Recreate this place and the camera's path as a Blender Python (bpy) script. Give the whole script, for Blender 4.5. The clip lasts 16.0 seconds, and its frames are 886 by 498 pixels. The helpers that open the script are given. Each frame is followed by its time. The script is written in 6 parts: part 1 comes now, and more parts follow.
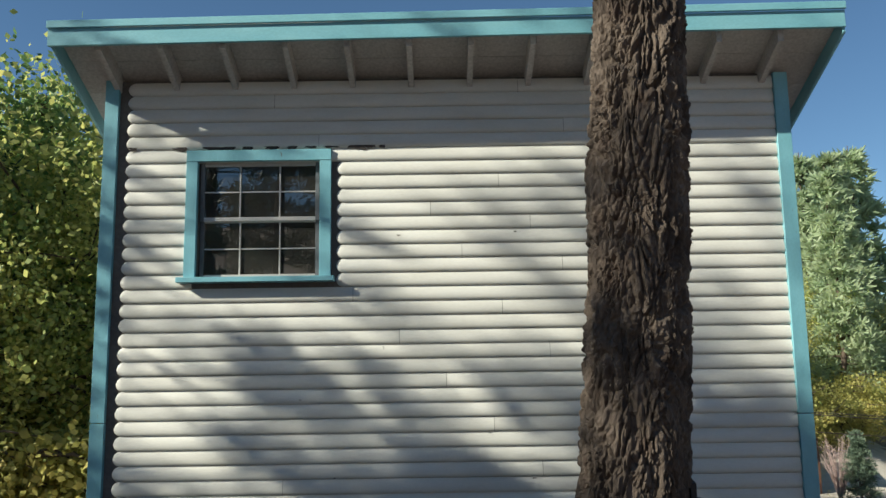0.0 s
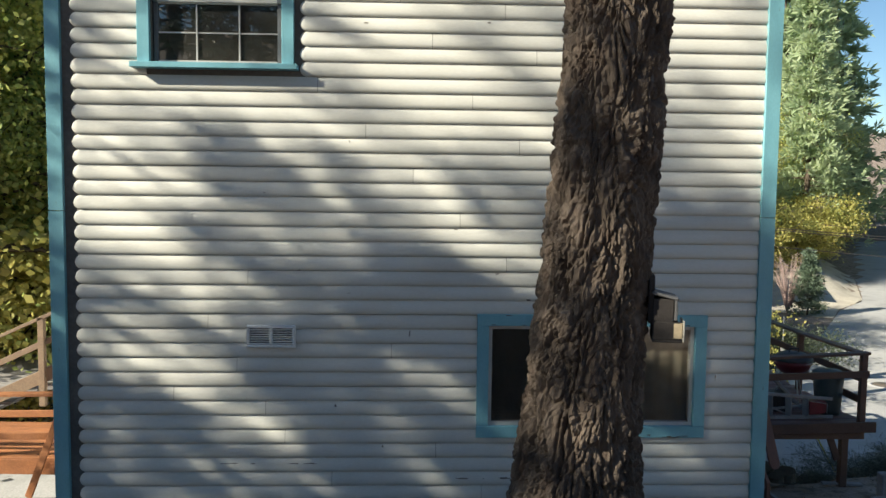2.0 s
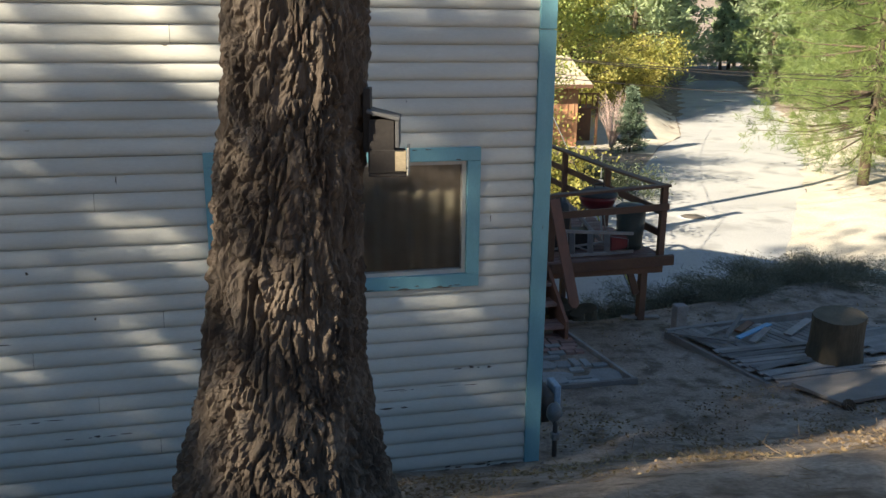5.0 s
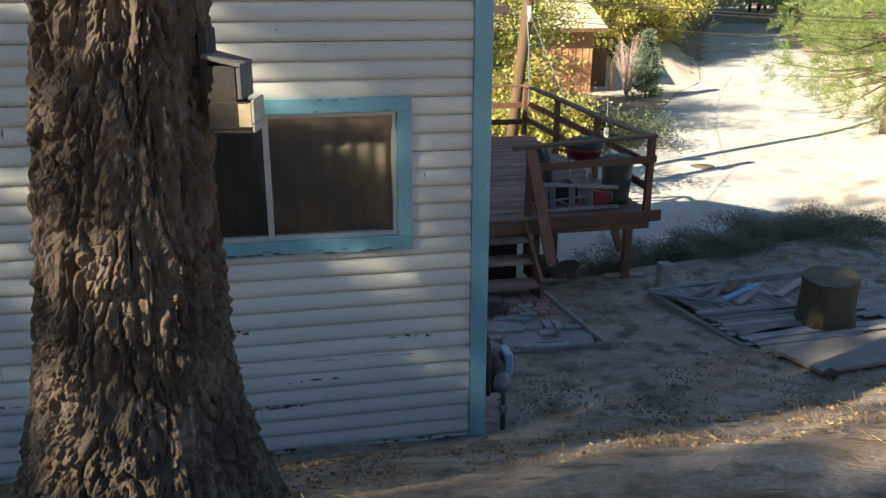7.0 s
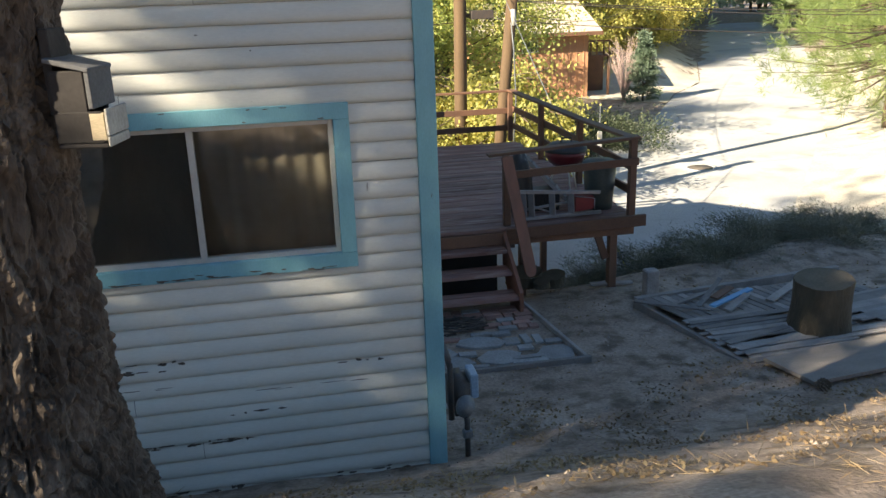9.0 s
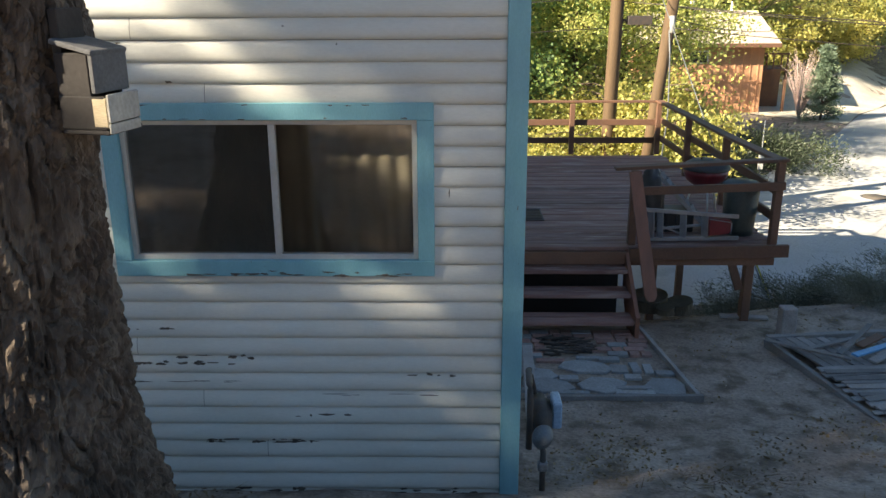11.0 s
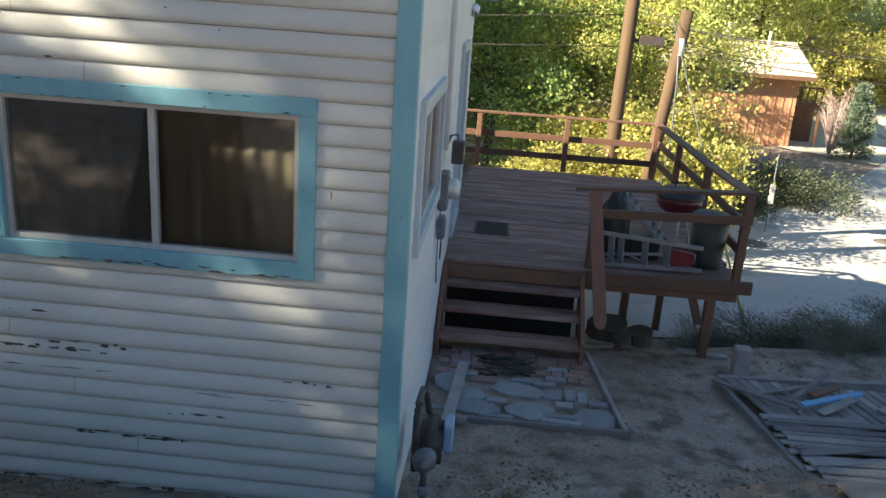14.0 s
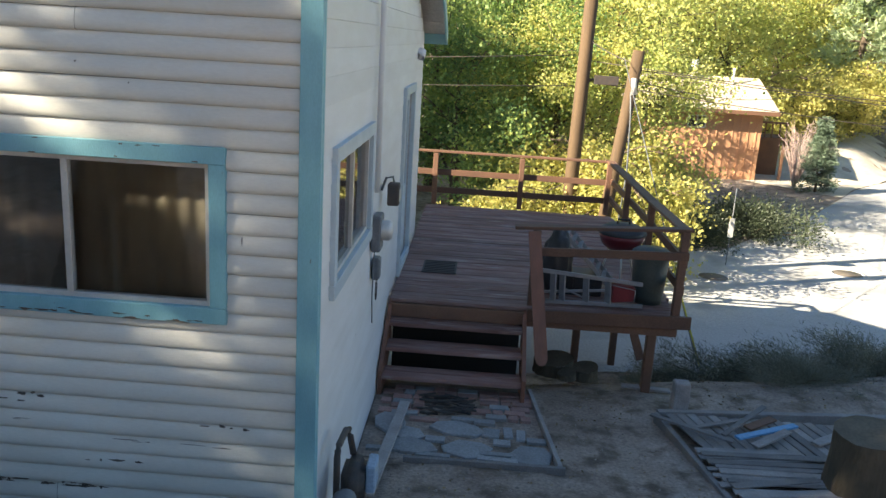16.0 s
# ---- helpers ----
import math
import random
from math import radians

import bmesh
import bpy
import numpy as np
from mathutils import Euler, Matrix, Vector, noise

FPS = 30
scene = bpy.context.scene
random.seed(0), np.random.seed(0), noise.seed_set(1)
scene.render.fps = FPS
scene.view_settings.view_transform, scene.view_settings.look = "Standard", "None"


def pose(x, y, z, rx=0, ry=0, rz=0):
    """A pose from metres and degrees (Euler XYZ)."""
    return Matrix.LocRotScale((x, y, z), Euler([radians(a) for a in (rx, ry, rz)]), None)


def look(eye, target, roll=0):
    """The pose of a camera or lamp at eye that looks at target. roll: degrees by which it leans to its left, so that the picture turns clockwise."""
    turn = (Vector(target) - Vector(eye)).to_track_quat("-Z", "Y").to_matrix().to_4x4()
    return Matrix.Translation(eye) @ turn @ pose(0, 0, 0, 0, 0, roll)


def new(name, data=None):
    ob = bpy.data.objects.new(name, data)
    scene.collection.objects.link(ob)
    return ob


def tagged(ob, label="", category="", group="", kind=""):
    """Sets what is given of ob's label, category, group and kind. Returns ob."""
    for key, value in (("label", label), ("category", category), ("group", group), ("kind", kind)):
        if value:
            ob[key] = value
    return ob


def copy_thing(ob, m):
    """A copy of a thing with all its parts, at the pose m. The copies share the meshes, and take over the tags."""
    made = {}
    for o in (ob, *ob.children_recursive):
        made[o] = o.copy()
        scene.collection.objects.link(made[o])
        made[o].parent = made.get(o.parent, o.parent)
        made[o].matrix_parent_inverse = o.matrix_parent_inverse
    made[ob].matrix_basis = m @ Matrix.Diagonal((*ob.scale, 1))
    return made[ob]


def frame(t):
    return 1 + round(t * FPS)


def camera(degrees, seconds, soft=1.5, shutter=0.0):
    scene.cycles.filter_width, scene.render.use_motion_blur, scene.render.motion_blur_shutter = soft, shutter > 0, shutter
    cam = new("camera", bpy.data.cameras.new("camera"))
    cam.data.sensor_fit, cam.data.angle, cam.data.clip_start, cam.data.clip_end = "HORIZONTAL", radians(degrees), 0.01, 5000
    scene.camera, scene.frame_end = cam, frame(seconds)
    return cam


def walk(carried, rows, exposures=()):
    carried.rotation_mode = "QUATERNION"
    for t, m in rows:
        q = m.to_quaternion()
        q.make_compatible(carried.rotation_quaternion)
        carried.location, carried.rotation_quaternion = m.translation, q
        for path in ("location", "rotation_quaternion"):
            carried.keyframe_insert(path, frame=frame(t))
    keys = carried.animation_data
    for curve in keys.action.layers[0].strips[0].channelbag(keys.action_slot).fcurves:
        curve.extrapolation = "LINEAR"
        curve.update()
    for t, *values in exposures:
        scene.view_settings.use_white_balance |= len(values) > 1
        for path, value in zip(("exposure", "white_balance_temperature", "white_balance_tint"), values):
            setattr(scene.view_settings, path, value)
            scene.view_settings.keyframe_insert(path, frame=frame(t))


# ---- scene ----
cam = camera(56.8, 16.0)
METRES, EYE, TILT, LEAN, TURN = 5.2, 3.81, 0.0, 0.0, -0.2
ROWS = [
    (0.0, 0.0, 0.0, 0.0, 0.12, 8.51, 0.81),
    (0.5, -0.0, 0.0093, -0.008, 1.42, 4.33, 0.24),
    (1.0, -0.0056, 0.012, -0.0204, 2.45, 0.33, 0.15),
    (1.5, -0.0022, 0.0179, -0.0245, 1.64, -2.66, -1.09),
    (2.0, 0.0067, 0.0294, -0.0284, -1.91, -4.41, -0.66),
    (2.5, 0.0278, 0.042, -0.0336, -3.62, -4.19, 1.21),
    (3.0, 0.0667, 0.0807, -0.0374, -4.74, -5.29, 2.11),
    (3.5, 0.0911, 0.1245, -0.0503, -10.41, -8.3, 2.14),
    (4.0, 0.1296, 0.1592, -0.0589, -9.84, -12.16, 1.15),
    (4.5, 0.1533, 0.1992, -0.0719, -12.76, -13.74, -0.4),
    (7.0, 0.3251, 0.3047, -0.0871, -10.98, -18.6, -0.19),
    (7.5, 0.3507, 0.3259, -0.0992, -10.35, -18.76, -0.28),
    (8.0, 0.36, 0.342, -0.0963, -9.88, -18.77, -0.91),
    (8.5, 0.3783, 0.35, -0.1009, -11.88, -18.52, 0.99),
    (9.0, 0.4166, 0.3662, -0.106, -10.89, -17.93, 1.76),
    (9.5, 0.4375, 0.3914, -0.1094, -8.96, -18.2, 0.51),
    (10.0, 0.4643, 0.4011, -0.1123, -5.72, -17.97, 0.56),
    (12.5, 0.5936, 0.4539, -0.1171, 6.81, -17.36, -2.08),
    (13.0, 0.6305, 0.4517, -0.1136, 6.43, -17.6, -3.22),
    (13.5, 0.6552, 0.4633, -0.1179, 3.66, -17.01, -4.0),
    (14.0, 0.6833, 0.4797, -0.1225, 4.75, -17.1, -3.86),
    (14.5, 0.7069, 0.4834, -0.119, 5.99, -17.57, -3.35),
    (15.0, 0.7392, 0.4701, -0.1149, 8.35, -15.84, -3.26),
    (15.5, 0.762, 0.4698, -0.11, 7.35, -14.68, -3.4),
    (16.0, 0.768, 0.4673, -0.1048, 3.44, -14.48, -3.33),
]
walk(cam, [(t, pose(0, 0, EYE, TILT, LEAN, TURN) @ pose(METRES * x, METRES * y, METRES * z, 90 + pitch, roll, yaw)) for t, x, y, z, yaw, pitch, roll in ROWS],
     [(0.0, 0.62, 7000, 2), (1.5, 0.86, 7300, 3), (3.5, 1.20, 7800, 5), (7.0, 1.66, 8500, 7), (12.5, 1.94, 8450, 7), (16.0, 2.06, 8350, 7)])

# ---- light ----
SUN_WAY = Vector((1.23, 0.55, -0.78)).normalized()
sun_data = bpy.data.lights.new("sun", "SUN")
sun_data.energy, sun_data.angle, sun_data.color = 5.0, radians(0.53), (1.0, 0.96, 0.90)
sun = new("sun", sun_data)
sun.matrix_world = look(-40 * SUN_WAY, (0, 0, 0))
world = bpy.data.worlds.new("sky")
scene.world = world
world.use_nodes = True
sky = world.node_tree.nodes.new("ShaderNodeTexSky")
sky.sky_type, sky.sun_disc = "NISHITA", False
sky.sun_elevation, sky.sun_rotation = radians(30), radians(246)
sky.altitude = 1700
sky.air_density, sky.dust_density, sky.ozone_density = 1.0, 0.2, 3.5
world.node_tree.nodes["Background"].inputs[1].default_value = 0.072
sky_tone = world.node_tree.nodes.new("ShaderNodeHueSaturation")
sky_tone.inputs["Saturation"].default_value, sky_tone.inputs["Value"].default_value = 1.08, 1.08
world.node_tree.links.new(sky.outputs[0], sky_tone.inputs["Color"])
world.node_tree.links.new(sky_tone.outputs[0], world.node_tree.nodes["Background"].inputs[0])


# ---- materials ----
def rgb(c):
    return (c[0], c[1], c[2], 1.0)


def material(name, a, b, scale=6.0, rough=0.7, bump=0.3, grain=60.0, stretch=(1, 1, 1), spot=None, spot_scale=8.0, spot_cut=0.66,
             vary=0.0, island=False, metal=0.0, bump_size=0.004, coat=0.0, spot_soft=0.03, tones=0.2):
    """Two colours mixed by large noise, fine grain on top, bump from the grain, spots of a third colour, and a change from piece to piece."""
    m = bpy.data.materials.new(name)
    m.use_nodes = True
    nt = m.node_tree
    n, l = nt.nodes, nt.links
    p = n["Principled BSDF"]
    co = n.new("ShaderNodeTexCoord")
    mp = n.new("ShaderNodeMapping")
    mp.inputs["Scale"].default_value = stretch
    l.new(co.outputs["Object"], mp.inputs[0])
    big, fine = n.new("ShaderNodeTexNoise"), n.new("ShaderNodeTexNoise")
    big.inputs["Scale"].default_value, big.inputs["Detail"].default_value = scale, 5
    fine.inputs["Scale"].default_value, fine.inputs["Detail"].default_value = grain, 4
    l.new(mp.outputs[0], big.inputs["Vector"]), l.new(mp.outputs[0], fine.inputs["Vector"])
    ramp = n.new("ShaderNodeMapRange")
    ramp.inputs[1].default_value, ramp.inputs[2].default_value = 0.32, 0.68
    l.new(big.outputs[0], ramp.inputs[0])
    mix = n.new("ShaderNodeMix")
    mix.data_type = "RGBA"
    mix.inputs[6].default_value, mix.inputs[7].default_value = rgb(a), rgb(b)
    l.new(ramp.outputs[0], mix.inputs[0])
    tone = n.new("ShaderNodeHueSaturation")
    val = n.new("ShaderNodeMapRange")
    val.inputs[1].default_value, val.inputs[2].default_value, val.inputs[3].default_value, val.inputs[4].default_value = 0.25, 0.75, 1 - tones, 1 + tones
    l.new(fine.outputs[0], val.inputs[0])
    l.new(mix.outputs[2], tone.inputs["Color"])
    last = val.outputs[0]
    if vary or island:
        src = n.new("ShaderNodeNewGeometry").outputs["Random Per Island"] if island else n.new("ShaderNodeObjectInfo").outputs["Random"]
        vr = n.new("ShaderNodeMapRange")
        vr.inputs[3].default_value, vr.inputs[4].default_value = 1 - vary, 1 + vary
        l.new(src, vr.inputs[0])
        mul = n.new("ShaderNodeMath")
        mul.operation = "MULTIPLY"
        l.new(last, mul.inputs[0]), l.new(vr.outputs[0], mul.inputs[1])
        last = mul.outputs[0]
    l.new(last, tone.inputs["Value"])
    colour = tone.outputs[0]
    if spot:
        sn = n.new("ShaderNodeTexNoise")
        sn.inputs["Scale"].default_value, sn.inputs["Detail"].default_value = spot_scale, 8
        l.new(mp.outputs[0], sn.inputs["Vector"])
        cut = n.new("ShaderNodeMapRange")
        cut.inputs[1].default_value, cut.inputs[2].default_value = spot_cut, spot_cut + spot_soft
        l.new(sn.outputs[0], cut.inputs[0])
        sm = n.new("ShaderNodeMix")
        sm.data_type = "RGBA"
        sm.inputs[7].default_value = rgb(spot)
        l.new(cut.outputs[0], sm.inputs[0]), l.new(colour, sm.inputs[6])
        colour = sm.outputs[2]
    l.new(colour, p.inputs["Base Color"])
    p.inputs["Roughness"].default_value, p.inputs["Metallic"].default_value = rough, metal
    p.inputs["Coat Weight"].default_value = coat
    if bump:
        bp = n.new("ShaderNodeBump")
        bp.inputs["Strength"].default_value, bp.inputs["Distance"].default_value = bump, bump_size
        l.new(fine.outputs[0], bp.inputs["Height"]), l.new(bp.outputs[0], p.inputs["Normal"])
    return m


def leaf_material(name, colours, through_light=0.45):
    """Leaves: a colour of their own each, part of the light shining through."""
    m = bpy.data.materials.new(name)
    m.use_nodes = True
    n, l = m.node_tree.nodes, m.node_tree.links
    n.remove(n["Principled BSDF"])
    geo = n.new("ShaderNodeNewGeometry")
    ramp = n.new("ShaderNodeValToRGB")
    while len(ramp.color_ramp.elements) < len(colours):
        ramp.color_ramp.elements.new(0.5)
    for i, c in enumerate(colours):
        ramp.color_ramp.elements[i].position, ramp.color_ramp.elements[i].color = i / max(1, len(colours) - 1), rgb(c)
    co = n.new("ShaderNodeTexCoord")
    ns = n.new("ShaderNodeTexNoise")
    ns.inputs["Scale"].default_value = 0.5
    l.new(co.outputs["Object"], ns.inputs["Vector"])
    mm = n.new("ShaderNodeMath")
    mm.operation, mm.inputs[1].default_value = "MULTIPLY_ADD", 0.45
    mr = n.new("ShaderNodeMapRange")
    mr.inputs[1].default_value, mr.inputs[2].default_value, mr.inputs[4].default_value = 0.3, 0.7, 0.55
    l.new(ns.outputs[0], mr.inputs[0])
    l.new(geo.outputs["Random Per Island"], mm.inputs[0]), l.new(mr.outputs[0], mm.inputs[2])
    l.new(mm.outputs[0], ramp.inputs[0])
    d, tr, mx = n.new("ShaderNodeBsdfPrincipled"), n.new("ShaderNodeBsdfTranslucent"), n.new("ShaderNodeMixShader")
    d.inputs["Roughness"].default_value = 0.55
    l.new(ramp.outputs[0], d.inputs["Base Color"]), l.new(ramp.outputs[0], tr.inputs["Color"])
    mx.inputs[0].default_value = through_light
    l.new(d.outputs[0], mx.inputs[1]), l.new(tr.outputs[0], mx.inputs[2])
    l.new(mx.outputs[0], n["Material Output"].inputs[0])
    return m


def glass_material(name, screen=0.0):
    """Window glass, tinted by dust; screen: the share of light that an insect screen behind it stops."""
    m = bpy.data.materials.new(name)
    m.use_nodes = True
    n, l = m.node_tree.nodes, m.node_tree.links
    n.remove(n["Principled BSDF"])
    tr, gl, mx = n.new("ShaderNodeBsdfTransparent"), n.new("ShaderNodeBsdfGlossy"), n.new("ShaderNodeMixShader")
    k = 0.9 * (1 - screen)
    tr.inputs[0].default_value = (k, k, k, 1)
    gl.inputs["Roughness"].default_value = 0.015
    fr = n.new("ShaderNodeFresnel")
    fr.inputs[0].default_value = 2.4
    behind = tr.outputs[0]
    if screen:
        mesh_grey, weave = n.new("ShaderNodeBsdfDiffuse"), n.new("ShaderNodeMixShader")
        mesh_grey.inputs[0].default_value, weave.inputs[0].default_value = (0.16, 0.155, 0.14, 1), 0.22
        l.new(tr.outputs[0], weave.inputs[1]), l.new(mesh_grey.outputs[0], weave.inputs[2])
        behind = weave.outputs[0]
    l.new(fr.outputs[0], mx.inputs[0]), l.new(behind, mx.inputs[1]), l.new(gl.outputs[0], mx.inputs[2])
    l.new(mx.outputs[0], n["Material Output"].inputs[0])
    return m


WHITE = material("white_siding_paint", (0.685, 0.68, 0.63), (0.61, 0.60, 0.545), 1.3, 0.5, 0.12, 30, (1, 1, 4), (0.30, 0.26, 0.21), 7.0, 0.75, vary=0.05, tones=0.05)
WHITE_SIDE = material("white_side_paint", (0.74, 0.75, 0.76), (0.68, 0.68, 0.68), 1.5, 0.5, 0.2, 45, (1, 1, 5), (0.3, 0.27, 0.24), 6.0, 0.76, vary=0.03, tones=0.05)
BLUE = material("blue_trim_paint", (0.16, 0.40, 0.47), (0.20, 0.46, 0.53), 2.5, 0.45, 0.3, 50, (3, 3, 1), (0.13, 0.15, 0.14), 9.0, 0.72, tones=0.08)
BLUE_ROOF = material("blue_fascia_paint", (0.17, 0.42, 0.49), (0.22, 0.48, 0.54), 2.0, 0.45, 0.2, 40, (1, 3, 3), tones=0.08)
SOFFIT = material("soffit_paint", (0.52, 0.50, 0.48), (0.45, 0.43, 0.41), 2.0, 0.7, 0.2, 40)
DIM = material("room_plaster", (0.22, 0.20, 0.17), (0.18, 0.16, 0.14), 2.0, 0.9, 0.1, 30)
CURTAIN = material("curtain_cloth", (0.40, 0.36, 0.27), (0.33, 0.29, 0.22), 3.0, 0.95, 0.2, 300)
GLASS = glass_material("window_glass")
SCREENED = glass_material("screened_glass", 0.58)
ALU = material("aluminium_frame", (0.62, 0.61, 0.58), (0.54, 0.53, 0.50), 9, 0.4, 0.05, 80, metal=0.3, tones=0.06)
# near-black in place of shade, under the deck and inside the vent
DARK = material("shade_black", (0.015, 0.014, 0.013), (0.02, 0.018, 0.016), 5, 0.9, 0)
BARK = material("pine_bark", (0.046, 0.033, 0.025), (0.155, 0.119, 0.093), 7, 0.92, 1.0, 45, (1, 1, 0.45), (0.07, 0.048, 0.036), 8.0, 0.56, bump_size=0.02, spot_soft=0.1)
BARK_FAR = material("far_bark", (0.12, 0.085, 0.06), (0.08, 0.06, 0.045), 4, 0.9, 0.6, 20, (1, 1, 0.3))
DECKWOOD = material("weathered_red_deck_wood", (0.19, 0.085, 0.07), (0.29, 0.18, 0.16), 2.2, 0.7, 0.5, 70, (0.8, 5, 5), (0.42, 0.34, 0.31), 3, 0.56, vary=0.28, spot_soft=0.2)
RAILWOOD = material("red_brown_rail_wood", (0.17, 0.085, 0.052), (0.125, 0.065, 0.045), 3, 0.65, 0.5, 60, (1, 1, 1), vary=0.2)
REDBOARD = material("red_stained_board", (0.24, 0.10, 0.065), (0.18, 0.08, 0.055), 3, 0.6, 0.4, 60, (4, 4, 1))
ORANGEWOOD = material("orange_stained_wood", (0.42, 0.17, 0.07), (0.32, 0.13, 0.06), 3, 0.6, 0.4, 60, vary=0.15)
GREYWOOD = material("grey_weathered_wood", (0.30, 0.28, 0.27), (0.21, 0.195, 0.19), 4, 0.85, 0.6, 70, (1, 1, 1), vary=0.3)
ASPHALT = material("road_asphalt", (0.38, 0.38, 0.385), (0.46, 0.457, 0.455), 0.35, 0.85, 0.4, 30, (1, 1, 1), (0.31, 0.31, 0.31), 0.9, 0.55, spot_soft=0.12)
METAL_GREY = material("grey_painted_metal", (0.16, 0.175, 0.19), (0.11, 0.12, 0.13), 8, 0.5, 0.2, 90)
METAL_DARK = material("dark_iron", (0.05, 0.045, 0.045), (0.08, 0.06, 0.05), 12, 0.6, 0.3, 90)


# ---- building blocks ----
def world_of(ob):
    m = ob.matrix_basis.copy()
    return world_of(ob.parent) @ ob.matrix_parent_inverse @ m if ob.parent else m


def link_mesh(name, me, parent=None, label=""):
    ob = new(name, me)
    if parent is not None:
        ob.parent = parent
        ob.matrix_parent_inverse = world_of(parent).inverted()
    if label:
        ob["label"] = label
    return ob


def part(name, bm, mat, parent=None, label="", smooth=False):
    me = bpy.data.meshes.new(name)
    bmesh.ops.recalc_face_normals(bm, faces=bm.faces)
    bm.to_mesh(me)
    bm.free()
    me.materials.append(mat)
    if smooth:
        me.shade_smooth()
    return link_mesh(name, me, parent, label)


def raw(name, verts, faces, mat, parent=None, label="", smooth=False):
    me = bpy.data.meshes.new(name)
    me.from_pydata(verts, [], faces)
    me.materials.append(mat)
    if smooth:
        me.shade_smooth()
    return link_mesh(name, me, parent, label)


def thing(name, at, label, category, group="", kind=""):
    ob = new(name)
    ob.location = at
    ob.empty_display_size = 0.1
    return tagged(ob, label, category, group, kind)


def add_box(bm, lo, hi, m=None):
    got = bmesh.ops.create_cube(bm, size=1.0)["verts"]
    for v in got:
        v.co = Vector([lo[i] + (v.co[i] + 0.5) * (hi[i] - lo[i]) for i in range(3)])
        if m is not None:
            v.co = m @ v.co
    return got


def box(name, lo, hi, mat, parent=None, label="", bev=0.004):
    bm = bmesh.new()
    add_box(bm, lo, hi)
    if bev:
        bmesh.ops.bevel(bm, geom=bm.edges[:], offset=bev, segments=1, affect="EDGES", clamp_overlap=True)
    return part(name, bm, mat, parent, label)


def beam(name, p, q, w, h, mat, parent=None, label="", bev=0.004, roll=0.0):
    """A board from p to q: w across, h in its upright thickness."""
    p, q = Vector(p), Vector(q)
    d = (q - p)
    n = d.length
    x = d.normalized()
    side = Vector((0, 0, 1)).cross(x)
    if side.length < 1e-4:
        side = Vector((0, 1, 0))
    side.normalize()
    up = x.cross(side)
    m = Matrix.Translation(p) @ Matrix((x, side, up)).transposed().to_4x4() @ Matrix.Rotation(roll, 4, "X")
    bm = bmesh.new()
    add_box(bm, (0, -w / 2, -h / 2), (n, w / 2, h / 2))
    if bev:
        bmesh.ops.bevel(bm, geom=bm.edges[:], offset=bev, segments=1, affect="EDGES", clamp_overlap=True)
    bm.transform(m)
    return part(name, bm, mat, parent, label)


def tube_points(points, radii, sides=10, wob=0.0, cap=True):
    """Rings along a line of points; gives verts and faces."""
    verts, faces = [], []
    pts = [Vector(p) for p in points]
    for i, p in enumerate(pts):
        d = (pts[min(i + 1, len(pts) - 1)] - pts[max(i - 1, 0)]).normalized()
        a = d.orthogonal().normalized() if abs(d.z) < 0.9 else Vector((1, 0, 0)) - d * d.x
        a.normalize()
        b = d.cross(a)
        for k in range(sides):
            t = 2 * math.pi * k / sides
            r = radii[i] * (1 + wob * (random.random() - 0.5))
            verts.append(p + (a * math.cos(t) + b * math.sin(t)) * r)
    for i in range(len(pts) - 1):
        for k in range(sides):
            k2 = (k + 1) % sides
            faces.append((i * sides + k, i * sides + k2, (i + 1) * sides + k2, (i + 1) * sides + k))
    if cap:
        faces.append(tuple(range(sides))[::-1])
        faces.append(tuple((len(pts) - 1) * sides + k for k in range(sides)))
    return verts, faces


def tube(name, points, radius, mat, parent=None, label="", sides=10):
    radii = radius if isinstance(radius, (list, tuple)) else [radius] * len(points)
    v, f = tube_points(points, radii, sides)
    return raw(name, v, f, mat, parent, label, smooth=True)


# ---- ground ----
def smooth_step(a, b, v):
    t = np.clip((v - a) / (b - a), 0, 1)
    return t * t * (3 - 2 * t)


EDGE_X = [-60, 0, 4, 8.6, 10.5, 12.7, 15.3, 20.4, 29.0, 36.0, 58.0, 120.0]
EDGE_Y = [13.4, 13.4, 13.6, 14.6, 15.4, 16.8, 20.2, 26.8, 39.3, 51.5, 94.0, 205.0]
FAR_X = [-60, 0, 10.0, 14.0, 18.5, 21.2, 27.0, 44.0, 100.0]
FAR_Y = [20.5, 20.5, 22.5, 27.5, 34.5, 37.5, 49.0, 80.0, 190.0]


